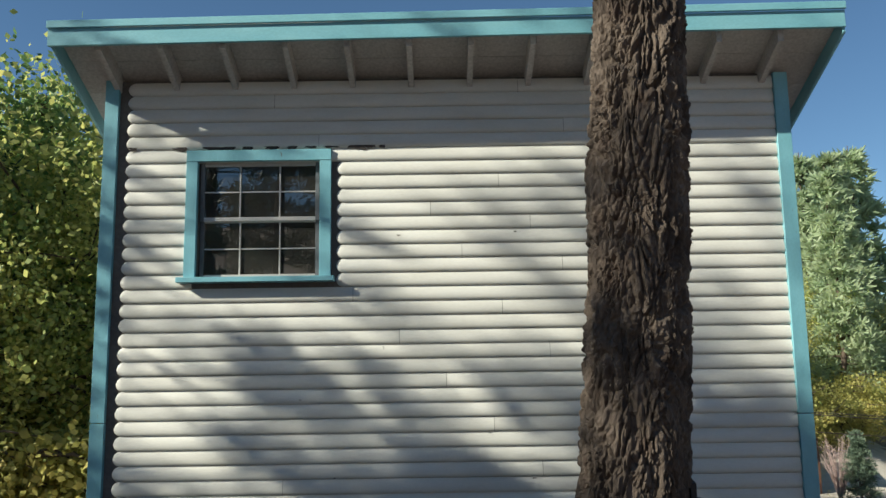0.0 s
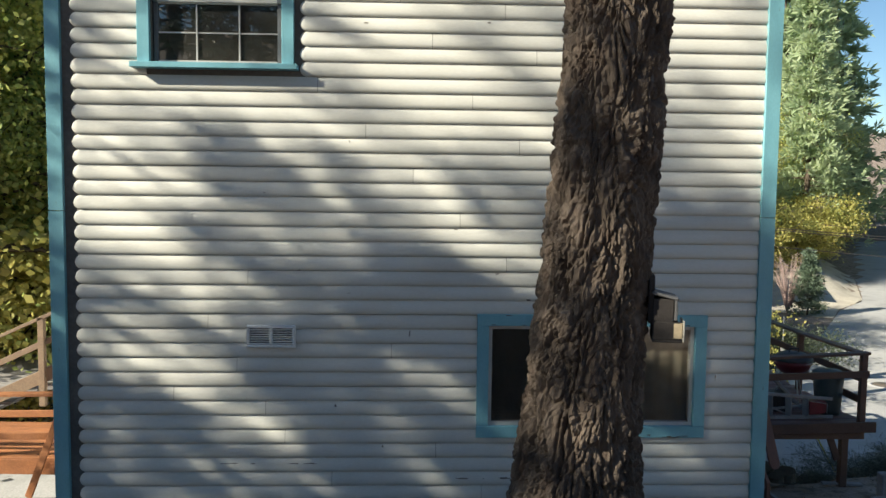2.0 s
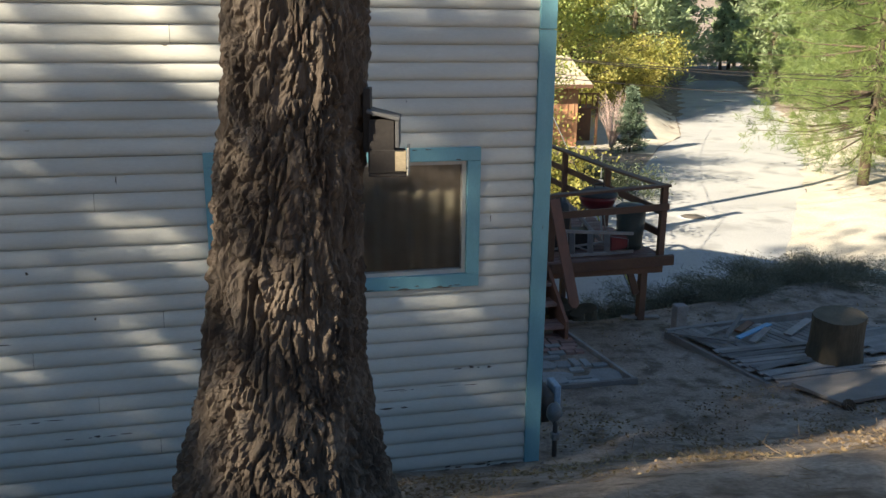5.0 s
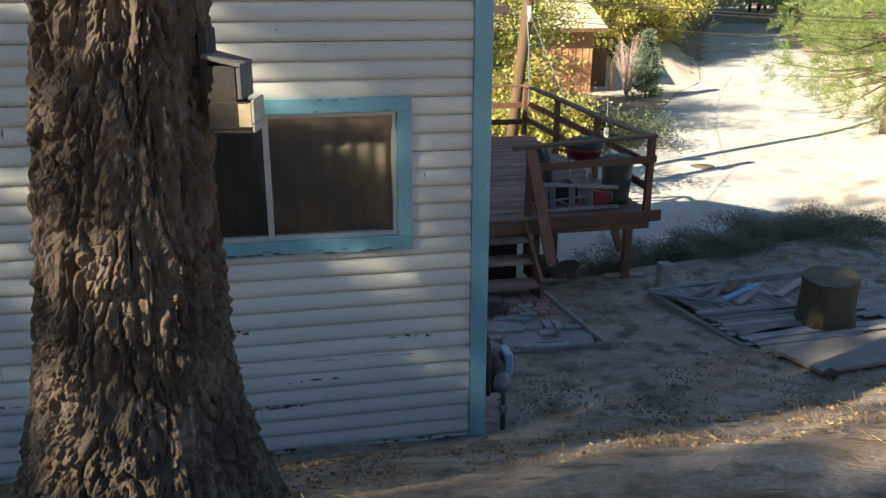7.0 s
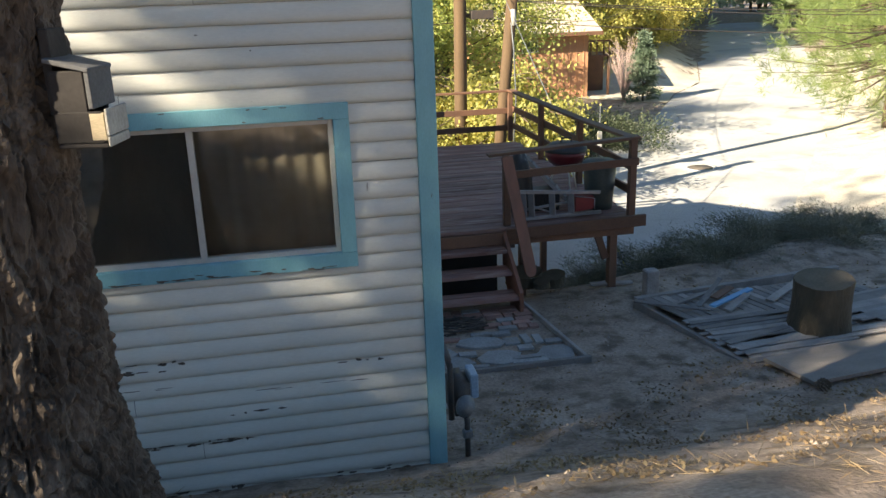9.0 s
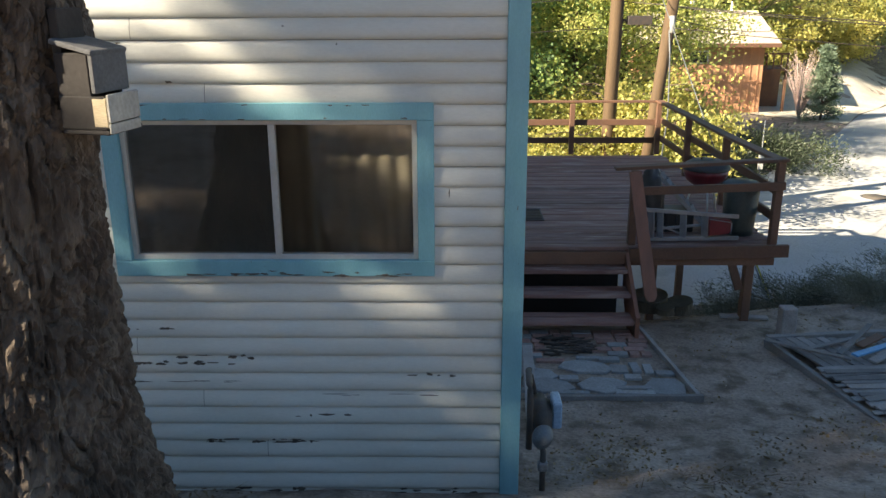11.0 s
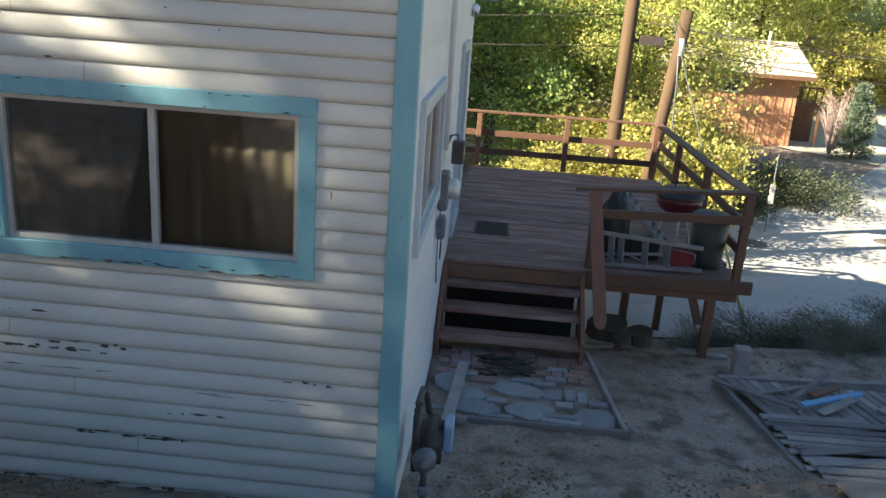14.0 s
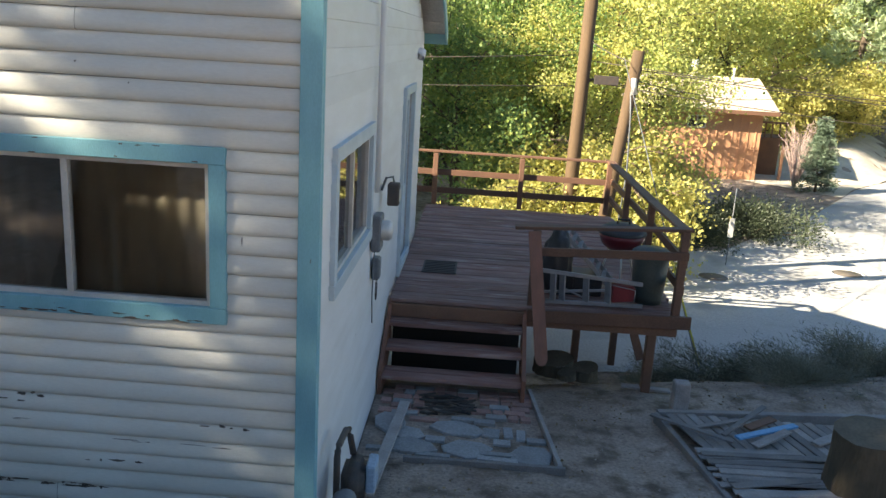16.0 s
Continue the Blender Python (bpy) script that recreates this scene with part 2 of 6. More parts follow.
def ground_z(x, y):
    """Height of the ground: the slope that is walked on, the yard, the road below and the wooded hill beyond."""
    x, y = np.asarray(x, float), np.asarray(y, float)
    hill = np.interp(y, [-120, -30, -6, 0, 2.4, 4.7, 6.0, 6.75, 7.3, 8.6, 11.0], [28, 11, 3.9, 2.25, 1.72, 1.12, 0.46, 0.05, -0.12, -0.29, -0.4])
    out = smooth_step(3.0, 9.0, x) * smooth_step(0.0, 6.0, y)
    hill = hill - 0.12 * out * smooth_step(7.6, 5.0, y)
    hill = hill + (-1.3 - hill) * smooth_step(9.0, 14.0, x) * smooth_step(9.5, 13.5, y)
    near = y - np.interp(x, EDGE_X, EDGE_Y)
    z = hill * 1.0
    drop = smooth_step(-3.2, -0.3, near)
    z = z + (-1.5 - z) * drop
    far = y - np.interp(x, FAR_X, FAR_Y)
    bank = smooth_step(0.0, 5.0, far) * 0.75 * smooth_step(16.5, 20.0, x)
    rise = np.clip(far - 14, 0, None) * 0.16 * smooth_step(0, 30, far)
    left = smooth_step(2.0, 16.0, far) * -0.4 * smooth_step(14, 6, x)
    right = np.clip(-near - 14, 0, 60) * 0.10 * smooth_step(16, 30, x) * smooth_step(8, 20, y)
    return z + bank + np.minimum(rise, 45) + left + right


def axis(parts):
    out = []
    for a, b, s in parts:
        out += list(np.arange(a, b, s))
    return np.array(out + [parts[-1][1]])


gx = axis([(-400, -60, 20), (-60, -14, 2.0), (-14, -5, 0.5), (-5, 12, 0.12), (12, 26, 0.5), (26, 60, 2.0), (60, 420, 20)])
gy = axis([(-400, -40, 20), (-40, -8, 2.0), (-8, 0, 0.4), (0, 13, 0.12), (13, 40, 0.5), (40, 80, 2.0), (80, 420, 20)])
GX, GY = np.meshgrid(gx, gy)
GZ = ground_z(GX, GY)
rough = np.array([[noise.noise(Vector((x * 1.3, y * 1.3, 0))) * 0.035 + noise.noise(Vector((x * 5, y * 5, 3))) * 0.016 for x in gx] for y in gy])
onroad = (GY > np.interp(GX, EDGE_X, EDGE_Y) - 0.3) & (GY < np.interp(GX, FAR_X, FAR_Y) + 0.3)
GZ = GZ + np.where(onroad, 0, rough)
nx, ny = len(gx), len(gy)
idx = np.arange(nx * ny).reshape(ny, nx)
quads = np.stack([idx[:-1, :-1], idx[:-1, 1:], idx[1:, 1:], idx[1:, :-1]], -1).reshape(-1, 4)
DIRT = material("dirt_ground", (0.235, 0.178, 0.145), (0.40, 0.325, 0.275), 1.6, 0.95, 1.0, 34, (1, 1, 1), (0.125, 0.092, 0.068), 4.5, 0.48, bump_size=0.015, spot_soft=0.2, tones=0.32)
ground = tagged(raw("ground", np.stack([GX, GY, GZ], -1).reshape(-1, 3).tolist(), quads.tolist(), DIRT, smooth=True),
                "bare brown dirt slope with dry needles and leaves", "ground", kind="structure")

# the road: a sheet a little above the ground between its two edges
rows_s = np.linspace(0, 1, 90)
near_pts = [(x, np.interp(x, EDGE_X, EDGE_Y)) for x in np.interp(rows_s, [0, 0.5, 1], [-40, 14, 60])]
far_pts = [(x, np.interp(x, FAR_X, FAR_Y)) for x in np.interp(rows_s, [0, 0.5, 1], [-40, 13, 50])]
rv, rf = [], []
for i in range(90):
    wob = 0.22 * noise.noise(Vector((i * 0.7, 0, 0)))
    for k in range(7):
        s = k / 6
        x = near_pts[i][0] * (1 - s) + far_pts[i][0] * s
        y = (near_pts[i][1] + wob) * (1 - s) + far_pts[i][1] * s
        rv.append((x, y, float(ground_z(x, y)) + 0.02 + 0.03 * math.sin(math.pi * s)))
for i in range(89):
    for k in range(6):
        a = i * 7 + k
        rf.append((a, a + 7, a + 8, a + 1))
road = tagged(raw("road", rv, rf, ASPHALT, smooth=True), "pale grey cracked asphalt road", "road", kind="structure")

# ---- the house ----
XL, XR, YF, YB = -2.86, 3.07, 7.0, 14.2
PITCH, Z0 = 0.1228, -0.127
ROOF = lambda y: 6.401 - 0.42 * (y - 7.0)
wall_south = thing("wall_south", (0, YF, 0), "white painted log-profile siding wall with flaking paint", "wall", kind="structure")
wall_east = thing("wall_east", (XR, 10.8, 0), "white painted board siding wall in shade", "wall", kind="structure")
W1 = (-2.1, -1.04, 4.63, 5.65)
W2 = (0.69, 2.45, 1.63, 2.49)
W3 = (7.50, 9.04, 1.68, 2.47)
DOOR = (11.75, 12.75, 0.5, 2.6)


def wall_with_holes(name, axis_name, at, thick, a0, a1, z0, top, holes, mat, parent):
    """A wall built of blocks round its openings; top is a function of the place along it."""
    cuts = sorted({a0, a1, *[h[0] for h in holes], *[h[1] for h in holes]})
    bm = bmesh.new()
    for s, e in zip(cuts, cuts[1:]):
        mid = (s + e) / 2
        spans, low = [], z0
        for h in sorted([h for h in holes if h[0] <= mid <= h[1]], key=lambda h: h[2]):
            spans.append((low, h[2], False))
            low = h[3]
        spans.append((low, None, True))
        for lo, hi, is_top in spans:
            h0, h1 = (top(s), top(e)) if is_top else (hi, hi)
            if axis_name == "x":
                c = [(s, at, lo), (e, at, lo), (e, at + thick, lo), (s, at + thick, lo), (s, at, h0), (e, at, h1), (e, at + thick, h1), (s, at + thick, h0)]
            else:
                c = [(at - thick, s, lo), (at, s, lo), (at, e, lo), (at - thick, e, lo), (at - thick, s, h0), (at, s, h0), (at, e, h1), (at - thick, e, h1)]
            v = [bm.verts.new(q) for q in c]
            for f in ((0, 3, 2, 1), (4, 5, 6, 7), (0, 1, 5, 4), (1, 2, 6, 5), (2, 3, 7, 6), (3, 0, 4, 7)):
                bm.faces.new([v[k] for k in f])
    return part(name, bm, mat, parent)


# core coloured dark for the shade in the gaps beside the board ends
SHADE_CORE = material("shade_dark_wall_core", (0.16, 0.145, 0.13), (0.11, 0.10, 0.09), 3, 0.9, 0.2, 30)
wall_with_holes("wall_core", "x", YF, 0.13, XL, XR - 0.14, -0.3, lambda a: 6.40, [W1, W2], SHADE_CORE, wall_south)
wall_with_holes("wall_core", "y", XR, 0.13, YF, YB, -0.4, lambda a: ROOF(a) - 0.03, [W3, DOOR], SOFFIT, wall_east)
wall_west = tagged(wall_with_holes("wall_west", "y", XL + 0.13, 0.13, YF + 0.14, YB, -0.4, lambda a: ROOF(a) - 0.03, [], WHITE_SIDE, None), "white painted side wall", "wall", kind="structure")
wall_north = tagged(box("wall_north", (XL + 0.135, YB - 0.13, -0.6), (XR - 0.135, YB, 3.36), WHITE_SIDE, bev=0), "white painted back wall", "wall", kind="structure")
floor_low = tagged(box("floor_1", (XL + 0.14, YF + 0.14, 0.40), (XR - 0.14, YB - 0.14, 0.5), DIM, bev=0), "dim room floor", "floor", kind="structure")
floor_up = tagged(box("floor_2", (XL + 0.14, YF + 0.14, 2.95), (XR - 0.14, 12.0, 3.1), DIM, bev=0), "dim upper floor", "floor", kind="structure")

# rounded log profile
PROFILE = [(0.0, -0.004), (0.003, 0.012), (0.011, 0.0205), (0.030, 0.0245), (0.055, 0.0235), (0.085, 0.0175), (0.108, 0.0095), (PITCH, 0.002)]


def south_board(a, b, z, round_a=True, round_b=True, label=""):
    """One rounded board of the front wall, with rounded-over ends."""
    v, f = [], []
    ends = [(a, 0.06), (a + 0.004, 0.35), (a + 0.012, 0.6), (a + 0.026, 0.82), (a + 0.044, 0.96), (a + 0.06, 1.0)] if round_a else [(a, 1.0)]
    ends += [(b - 0.035, 1.0), (b - 0.018, 0.85), (b - 0.006, 0.5), (b, 0.1)] if round_b else [(b, 1.0)]
    k = len(PROFILE)
    sag = 0.003 * noise.noise(Vector((z * 9, a, 0)))
    for x, s in ends:
        for dz, dy in PROFILE:
            squeeze = 0.061 + (dz - 0.061) * (s if s < 0.99 else 1.0)
            v.append((x, YF - 0.001 - dy * (0.35 + 0.65 * s), z + squeeze + sag))
    for i in range(len(ends) - 1):
        for j in range(k - 1):
            f.append((i * k + j, (i + 1) * k + j, (i + 1) * k + j + 1, i * k + j + 1))
    return raw("siding_board", v, f, WHITE, wall_south, label, smooth=True)


# lap siding of the shaded wall: flatter, wider boards
def side_board(a, b, z, h):
    v = []
    for y in (a, b):
        v += [(XR + 0.003, y, z), (XR + 0.011, y, z + 0.003), (XR + 0.010, y, z + 0.05), (XR + 0.005, y, z + h)]
    f = [(i, i + 4, i + 5, i + 1) for i in range(3)]
    return raw("siding_board", v, f, WHITE_SIDE, wall_east)


# corner boards
for x0, x1 in ((XL - 0.075, XL + 0.045), (XR - 0.098, XR + 0.028)):
    box("corner_board", (x0, YF - 0.045, -0.05), (x1, YF - 0.002, 3.42), BLUE, wall_south, bev=0.003)
    box("corner_board", (x0, YF - 0.043, 3.426), (x1, YF - 0.002, 6.40), BLUE, wall_south, bev=0.003)
box("corner_board", (XR + 0.002, YF, -0.05), (XR + 0.03, YF + 0.035, 5.9), BLUE, wall_east, bev=0.003)
box("skirt_board", (XL + 0.05, YF - 0.02, -0.25), (XR - 0.10, YF - 0.001, -0.06), SOFFIT, wall_south, bev=0.003)

# roof
roof = thing("roof", (0, 10.8, 6), "shed roof with blue fascia and exposed white rafter tails", "roof", kind="structure")


def roof_slab(name, x0, x1, y0, y1, below, above, mat):
    bm = bmesh.new()
    v = [bm.verts.new((x, y, ROOF(y) + d)) for d in (below, above) for x, y in ((x0, y0), (x1, y0), (x1, y1), (x0, y1))]
    for f in ((0, 3, 2, 1), (4, 5, 6, 7), (0, 1, 5, 4), (1, 2, 6, 5), (2, 3, 7, 6), (3, 0, 4, 7)):
        bm.faces.new([v[k] for k in f])
    return part(name, bm, mat, roof)


RX0, RX1, RY0, RY1 = -3.22, 3.39, 6.47, 14.5
for i in range(22):
    y0 = RY0 + i * (RY1 - RY0) / 22
    roof_slab("roof_board", RX0 + 0.03, RX1 - 0.03, y0, y0 + (RY1 - RY0) / 22 - 0.006, 0.055, 0.08, SOFFIT)
roof_slab("roof_covering", RX0, RX1, RY0, RY1, 0.082, 0.10, METAL_GREY)
for x in [-2.83 + 0.5185 * i for i in range(12)]:
    bm = bmesh.new()
    w = 0.024
    v = [bm.verts.new((x + sx * w, y, ROOF(y) + d)) for y in (RY0 + 0.04, 7.05) for sx, d in ((-1, -0.105), (1, -0.105), (1, 0.053), (-1, 0.053))]
    for f in ((0, 1, 2, 3), (7, 6, 5, 4), (0, 4, 5, 1), (1, 5, 6, 2), (2, 6, 7, 3), (3, 7, 4, 0)):
        bm.faces.new([v[k] for k in f])
    part("rafter_tail", bm, SOFFIT, roof)
beam("fascia_board", (RX0, RY0 - 0.018, 6.585), (RX1, RY0 - 0.018, 6.665), 0.032, 0.15, BLUE_ROOF, roof)
beam("drip_board", (RX0 - 0.005, RY0 - 0.045, 6.69), (RX1 + 0.005, RY0 - 0.045, 6.775), 0.025, 0.065, BLUE_ROOF, roof)
for x in (RX0 + 0.012, RX1 - 0.012):
    beam("barge_board", (x, RY0 + 0.006, ROOF(RY0) + 0.0), (x, RY1, ROOF(RY1) + 0.0), 0.025, 0.16, BLUE_ROOF, roof)
beam("fascia_board", (RX0, RY1 + 0.018, ROOF(RY1)), (RX1, RY1 + 0.018, ROOF(RY1)), 0.03, 0.17, BLUE_ROOF, roof)


def trim_frame(parent, plane, at, hole, w, out, sill=0.0, mat=BLUE):
    """Four boards round an opening; plane x: on the front wall; y: on the side wall."""
    a0, a1, z0, z1 = hole
    def board(name, u0, u1, v0, v1, o):
        if plane == "x":
            return box(name, (u0, at - o, v0), (u1, at, v1), mat, parent, bev=0.003)
        return box(name, (at, u0, v0), (at + o, u1, v1), mat, parent, bev=0.003)
    board("head_trim", a0 - w, a1 + w, z1 + 0.001, z1 + w, out)
    if sill:
        board("sill", a0 - w - 0.04, a1 + w + 0.035, z0 - 0.045, z0 - 0.001, out + sill)
        low = z0
    else:
        board("bottom_trim", a0 - w, a1 + w, z0 - w, z0 - 0.001, out - 0.002)
        low = z0
    board("side_trim", a0 - w, a0 - 0.001, low, z1, out - 0.004)
    board("side_trim", a1 + 0.001, a1 + w, low, z1, out - 0.004)


PALETRIM = material("pale_blue_grey_trim", (0.50, 0.58, 0.62), (0.44, 0.52, 0.56), 4, 0.5, 0.2, 50, tones=0.06)
# upper window
window_1 = thing("window_1", ((W1[0] + W1[1]) / 2, YF, W1[2]), "upper sash window with blue frame and white glazing bars", "window", kind="structure")
trim_frame(window_1, "x", YF, W1, 0.10, 0.05, 0.07)
for i, (z0, z1, y) in enumerate(((4.63, 5.15, 0.045), (5.13, 5.65, 0.02))):
    sash = thing("sash", (0, 0, 0), "dark sash with glazing bars", "sash")
    sash.parent = window_1
    sash.matrix_parent_inverse = Matrix.Translation(window_1.location).inverted()
    del sash["category"]
    a0, a1 = W1[0] + 0.01, W1[1] - 0.01
    yy = YF + y
    for lo, hi in (((a0, yy, z0), (a0 + 0.035, yy + 0.03, z1)), ((a1 - 0.035, yy, z0), (a1, yy + 0.03, z1)),
                   ((a0 + 0.036, yy, z0), (a1 - 0.036, yy + 0.03, z0 + 0.035)), ((a0 + 0.036, yy, z1 - 0.03), (a1 - 0.036, yy + 0.03, z1))):
        box("sash_bar", lo, hi, METAL_GREY if hi[2] - lo[2] > 0.1 else ALU, sash, bev=0.002)
    for k in (1, 2):
        x = a0 + (a1 - a0) * k / 3
        box("glazing_bar", (x - 0.006, yy + 0.005, z0 + 0.036), (x + 0.006, yy + 0.012, z1 - 0.031), ALU, sash, bev=0)
    zz = (z0 + z1) / 2
    box("glazing_bar", (a0 + 0.036, yy + 0.0125, zz - 0.006), (a1 - 0.036, yy + 0.017, zz + 0.006), ALU, sash, bev=0)
    x0_, x1_, z0_, z1_ = a0 + 0.036, a1 - 0.036, z0 + 0.036, z1 - 0.031
    pane = raw("pane", [(x0_, yy + 0.02, z0_), (x1_, yy + 0.02, z0_), (x1_, yy + 0.02, z1_), (x0_, yy + 0.02, z1_)], [(0, 1, 2, 3)], SCREENED, sash)
    pane.visible_shadow = False


def slider(name, plane, at, hole, label, screen_first=True, trim=BLUE):
    """A sliding window: outer frame, two panes and the upright between."""
    a0, a1, z0, z1 = hole
    win = thing(name, (((a0 + a1) / 2, at, z0) if plane == "x" else (at, (a0 + a1) / 2, z0)), label, "window", kind="structure")
    trim_frame(win, plane, at, hole, 0.10, 0.048, mat=trim)
    def bar(nm, u0, u1, v0, v1, d0, d1, mat):
        if plane == "x":
            return box(nm, (u0, at + d0, v0), (u1, at + d1, v1), mat, win, bev=0.002)
        return box(nm, (at - d1, u0, v0), (at - d0, u1, v1), mat, win, bev=0.002)
    w, mid = 0.03, (a0 + a1) / 2 + 0.02
    bar("frame_bar", a0, a0 + w, z0, z1, -0.01, 0.05, ALU)
    bar("frame_bar", a1 - w, a1, z0, z1, -0.01, 0.05, ALU)
    bar("frame_bar", a0 + w, a1 - w, z0, z0 + w, -0.01, 0.05, ALU)
    bar("frame_bar", a0 + w, a1 - w, z1 - w, z1, -0.01, 0.05, ALU)
    bar("meeting_bar", mid - 0.02, mid + 0.02, z0 + w, z1 - w, -0.008, 0.04, ALU)
    for u0, u1, mt in ((a0 + w, mid - 0.02, SCREENED if screen_first else GLASS), (mid + 0.02, a1 - w, GLASS)):
        ring = ((u0, z0 + w), (u1, z0 + w), (u1, z1 - w), (u0, z1 - w))
        g = raw("pane", [(u, at + 0.02, v_) if plane == "x" else (at - 0.02, u, v_) for u, v_ in ring], [(0, 1, 2, 3)], mt, win)
        g.visible_shadow = False
    return win


window_2 = slider("window_2", "x", YF, W2, "sliding window with peeling pale blue trim and drawn curtains")
window_3 = slider("window_3", "y", XR, W3, "side sliding window with pale grey trim", trim=PALETRIM)


def curtain(name, a0, a1, y, z0, z1, label):
    v, f = [], []
    n = int((a1 - a0) / 0.012)
    for i in range(n + 1):
        x = a0 + (a1 - a0) * i / n
        d = 0.009 * math.sin(x * 52 + 2 * noise.noise(Vector((x * 4, 0, 0)))) + 0.010 * noise.noise(Vector((x * 9, 5, 0)))
        for z, k in ((z0, 1.2), ((z0 + z1) / 2, 1.0), (z1, 0.6)):
            v.append((x, y + d * k, z))
    for i in range(n):
        for j in range(2):
            a = i * 3 + j
            f.append((a, a + 3, a + 4, a + 1))
    ob = raw(name, v, f, CURTAIN, None, smooth=True)
    return tagged(ob, label, "curtain")


curtain("curtain", W2[0] - 0.1, W2[1] + 0.1, YF + 0.125, 1.3, 2.62, "beige pleated curtain drawn behind the window")

# ---- the tall pine beside the house ----
def bark_trunk(name, line, rad, z0, z1, mat, parent, rows, cols, depth):
    """A furrowed trunk: plates of bark between deep cracks."""
    v, f = [], []
    for i in range(rows + 1):
        z = z0 + (z1 - z0) * i / rows
        cx, cy = line(z)
        r0 = rad(z)
        for k in range(cols):
            a = 2 * math.pi * k / cols
            flare = max(0.0, 1.5 - z)
            r = r0 * (1 + 0.035 * math.sin(3 * a + 0.8 * z) + 0.22 * flare * max(0, math.sin(4 * a + 0.6)) ** 2 * 0.6)
            p = Vector((math.cos(a) * r0 * 15, math.sin(a) * r0 * 15, z * 4.2))
            p = p + Vector((noise.noise(p * 0.7), noise.noise(p * 0.7 + Vector((7, 3, 1))), noise.noise(p * 0.5 + Vector((1, 9, 4))))) * 1.1
            d = noise.voronoi(p)[0]
            d2 = noise.voronoi(Vector((p.x * 2.2, p.y * 2.2, p.z * 3.2)) + Vector((3, 1, 7)))[0]
            crack = 0.68 * min(1.0, (d[1] - d[0]) * 3.4) + 0.32 * min(1.0, (d2[1] - d2[0]) * 3.0)
            fine = noise.noise(Vector((math.cos(a) * 40 * r0, math.sin(a) * 40 * r0, z * 18)))
            r += depth * (crack - 0.6) + 0.30 * depth * fine + 0.45 * depth * noise.noise(p * 0.45)
            v.append((cx + math.cos(a) * r, cy + math.sin(a) * r, z))
    for i in range(rows):
        for k in range(cols):
            k2 = (k + 1) % cols
            f.append((i * cols + k, i * cols + k2, (i + 1) * cols + k2, (i + 1) * cols + k))
    return raw(name, v, f, mat, parent, smooth=False)


def pine_line(z):
    return (float(np.interp(z, [0.3, 1.5, 1.9, 2.8, 3.4, 5.4, 18], [0.93, 1.0, 1.03, 1.085, 1.14, 1.27, 1.95])), 4.95 + 0.01 * z)


def pine_radius(z):
    return float(np.interp(z, [0.2, 0.8, 1.2, 1.5, 1.75, 2.1, 2.6, 3.4, 5.4, 9, 14, 18], [0.80, 0.63, 0.52, 0.445, 0.40, 0.36, 0.33, 0.30, 0.29, 0.24, 0.14, 0.03]))


pine = thing("pine_tree", (1.0, 4.95, 1.0), "tall pine with deeply furrowed brown bark beside the house", "tree")
bark_trunk("trunk", pine_line, pine_radius, 0.5, 7.2, BARK, pine, 620, 270, 0.052)
bark_trunk("upper_trunk", pine_line, pine_radius, 7.2, 18.0, BARK_FAR, pine, 60, 24, 0.02)

# ---- wooden deck ----
deck = thing("deck", (4.7, 13.6, 0), "weathered red-brown plank deck on posts with steps", "deck")
DZ, DY0, DY1, DX0, DX1 = 0.5, 10.86, 16.2, XR + 0.03, 6.28
PLANK = 0.139
for y in (10.90, 12.6, 14.4, 16.2):
    beam("joist", (DX0 + 0.02, y, DZ - 0.135), (DX1 - 0.06, y, DZ - 0.135), 0.045, 0.17, RAILWOOD, deck)
box("rim_board", (DX0, DY0 - 0.045, DZ - 0.19), (4.57, DY0 - 0.004, DZ - 0.045), RAILWOOD, deck)
beam("rim_board", (4.60, DY0 - 0.03, DZ - 0.075), (DX1 + 0.06, DY0 - 0.03, DZ - 0.035), 0.05, 0.14, RAILWOOD, deck, "dark red-brown front beam")
beam("rim_board", (DX1 - 0.06, DY0 + 0.1, DZ - 0.13), (DX1 - 0.1, DY1, DZ - 0.13), 0.045, 0.16, RAILWOOD, deck)
for x, y in ((5.97, 10.95), (5.45, 13.1), (6.2, 14.4), (4.4, 13.1), (6.1, 16.0), (3.3, 16.0)):
    g = float(ground_z(x, y))
    box("post", (x - 0.05, y - 0.05, g - 0.2), (x + 0.05, y + 0.05, DZ - 0.06), RAILWOOD, deck, bev=0.008)
beam("brace", (5.74, 10.93, DZ - 0.13), (5.88, 10.93, -0.02), 0.04, 0.09, RAILWOOD, deck)
# steps
for y, z in ((10.635, 0.30), (10.42, 0.10), (10.145, -0.10)):
    for k in range(2):
        y0 = y + k * 0.145
        bm = bmesh.new()
        add_box(bm, (3.13, y0, z - 0.042), (4.555, y0 + 0.14, z))
        bmesh.ops.bevel(bm, geom=bm.edges[:], offset=0.006, segments=2, affect="EDGES")
        part("tread", bm, DECKWOOD, deck)
for x in (3.115, 4.575):
    v = []
    for dx in (-0.02, 0.02):
        v += [(x + dx, 10.11, -0.42), (x + dx, 10.11, -0.04), (x + dx, 10.86, 0.47), (x + dx, 10.86, 0.05), (x + dx, 10.45, -0.42)]
    raw("stringer", v, [(0, 1, 2, 3, 4), (9, 8, 7, 6, 5), (0, 5, 6, 1), (1, 6, 7, 2), (2, 7, 8, 3), (3, 8, 9, 4), (4, 9, 5, 0)], REDBOARD, deck)
# added black sheet: the shade seen through the open steps
box("back_riser", (3.13, 11.10, -0.42), (4.55, 11.12, 0.25), DARK, deck, "black sheet standing in for the shade under the deck", bev=0)
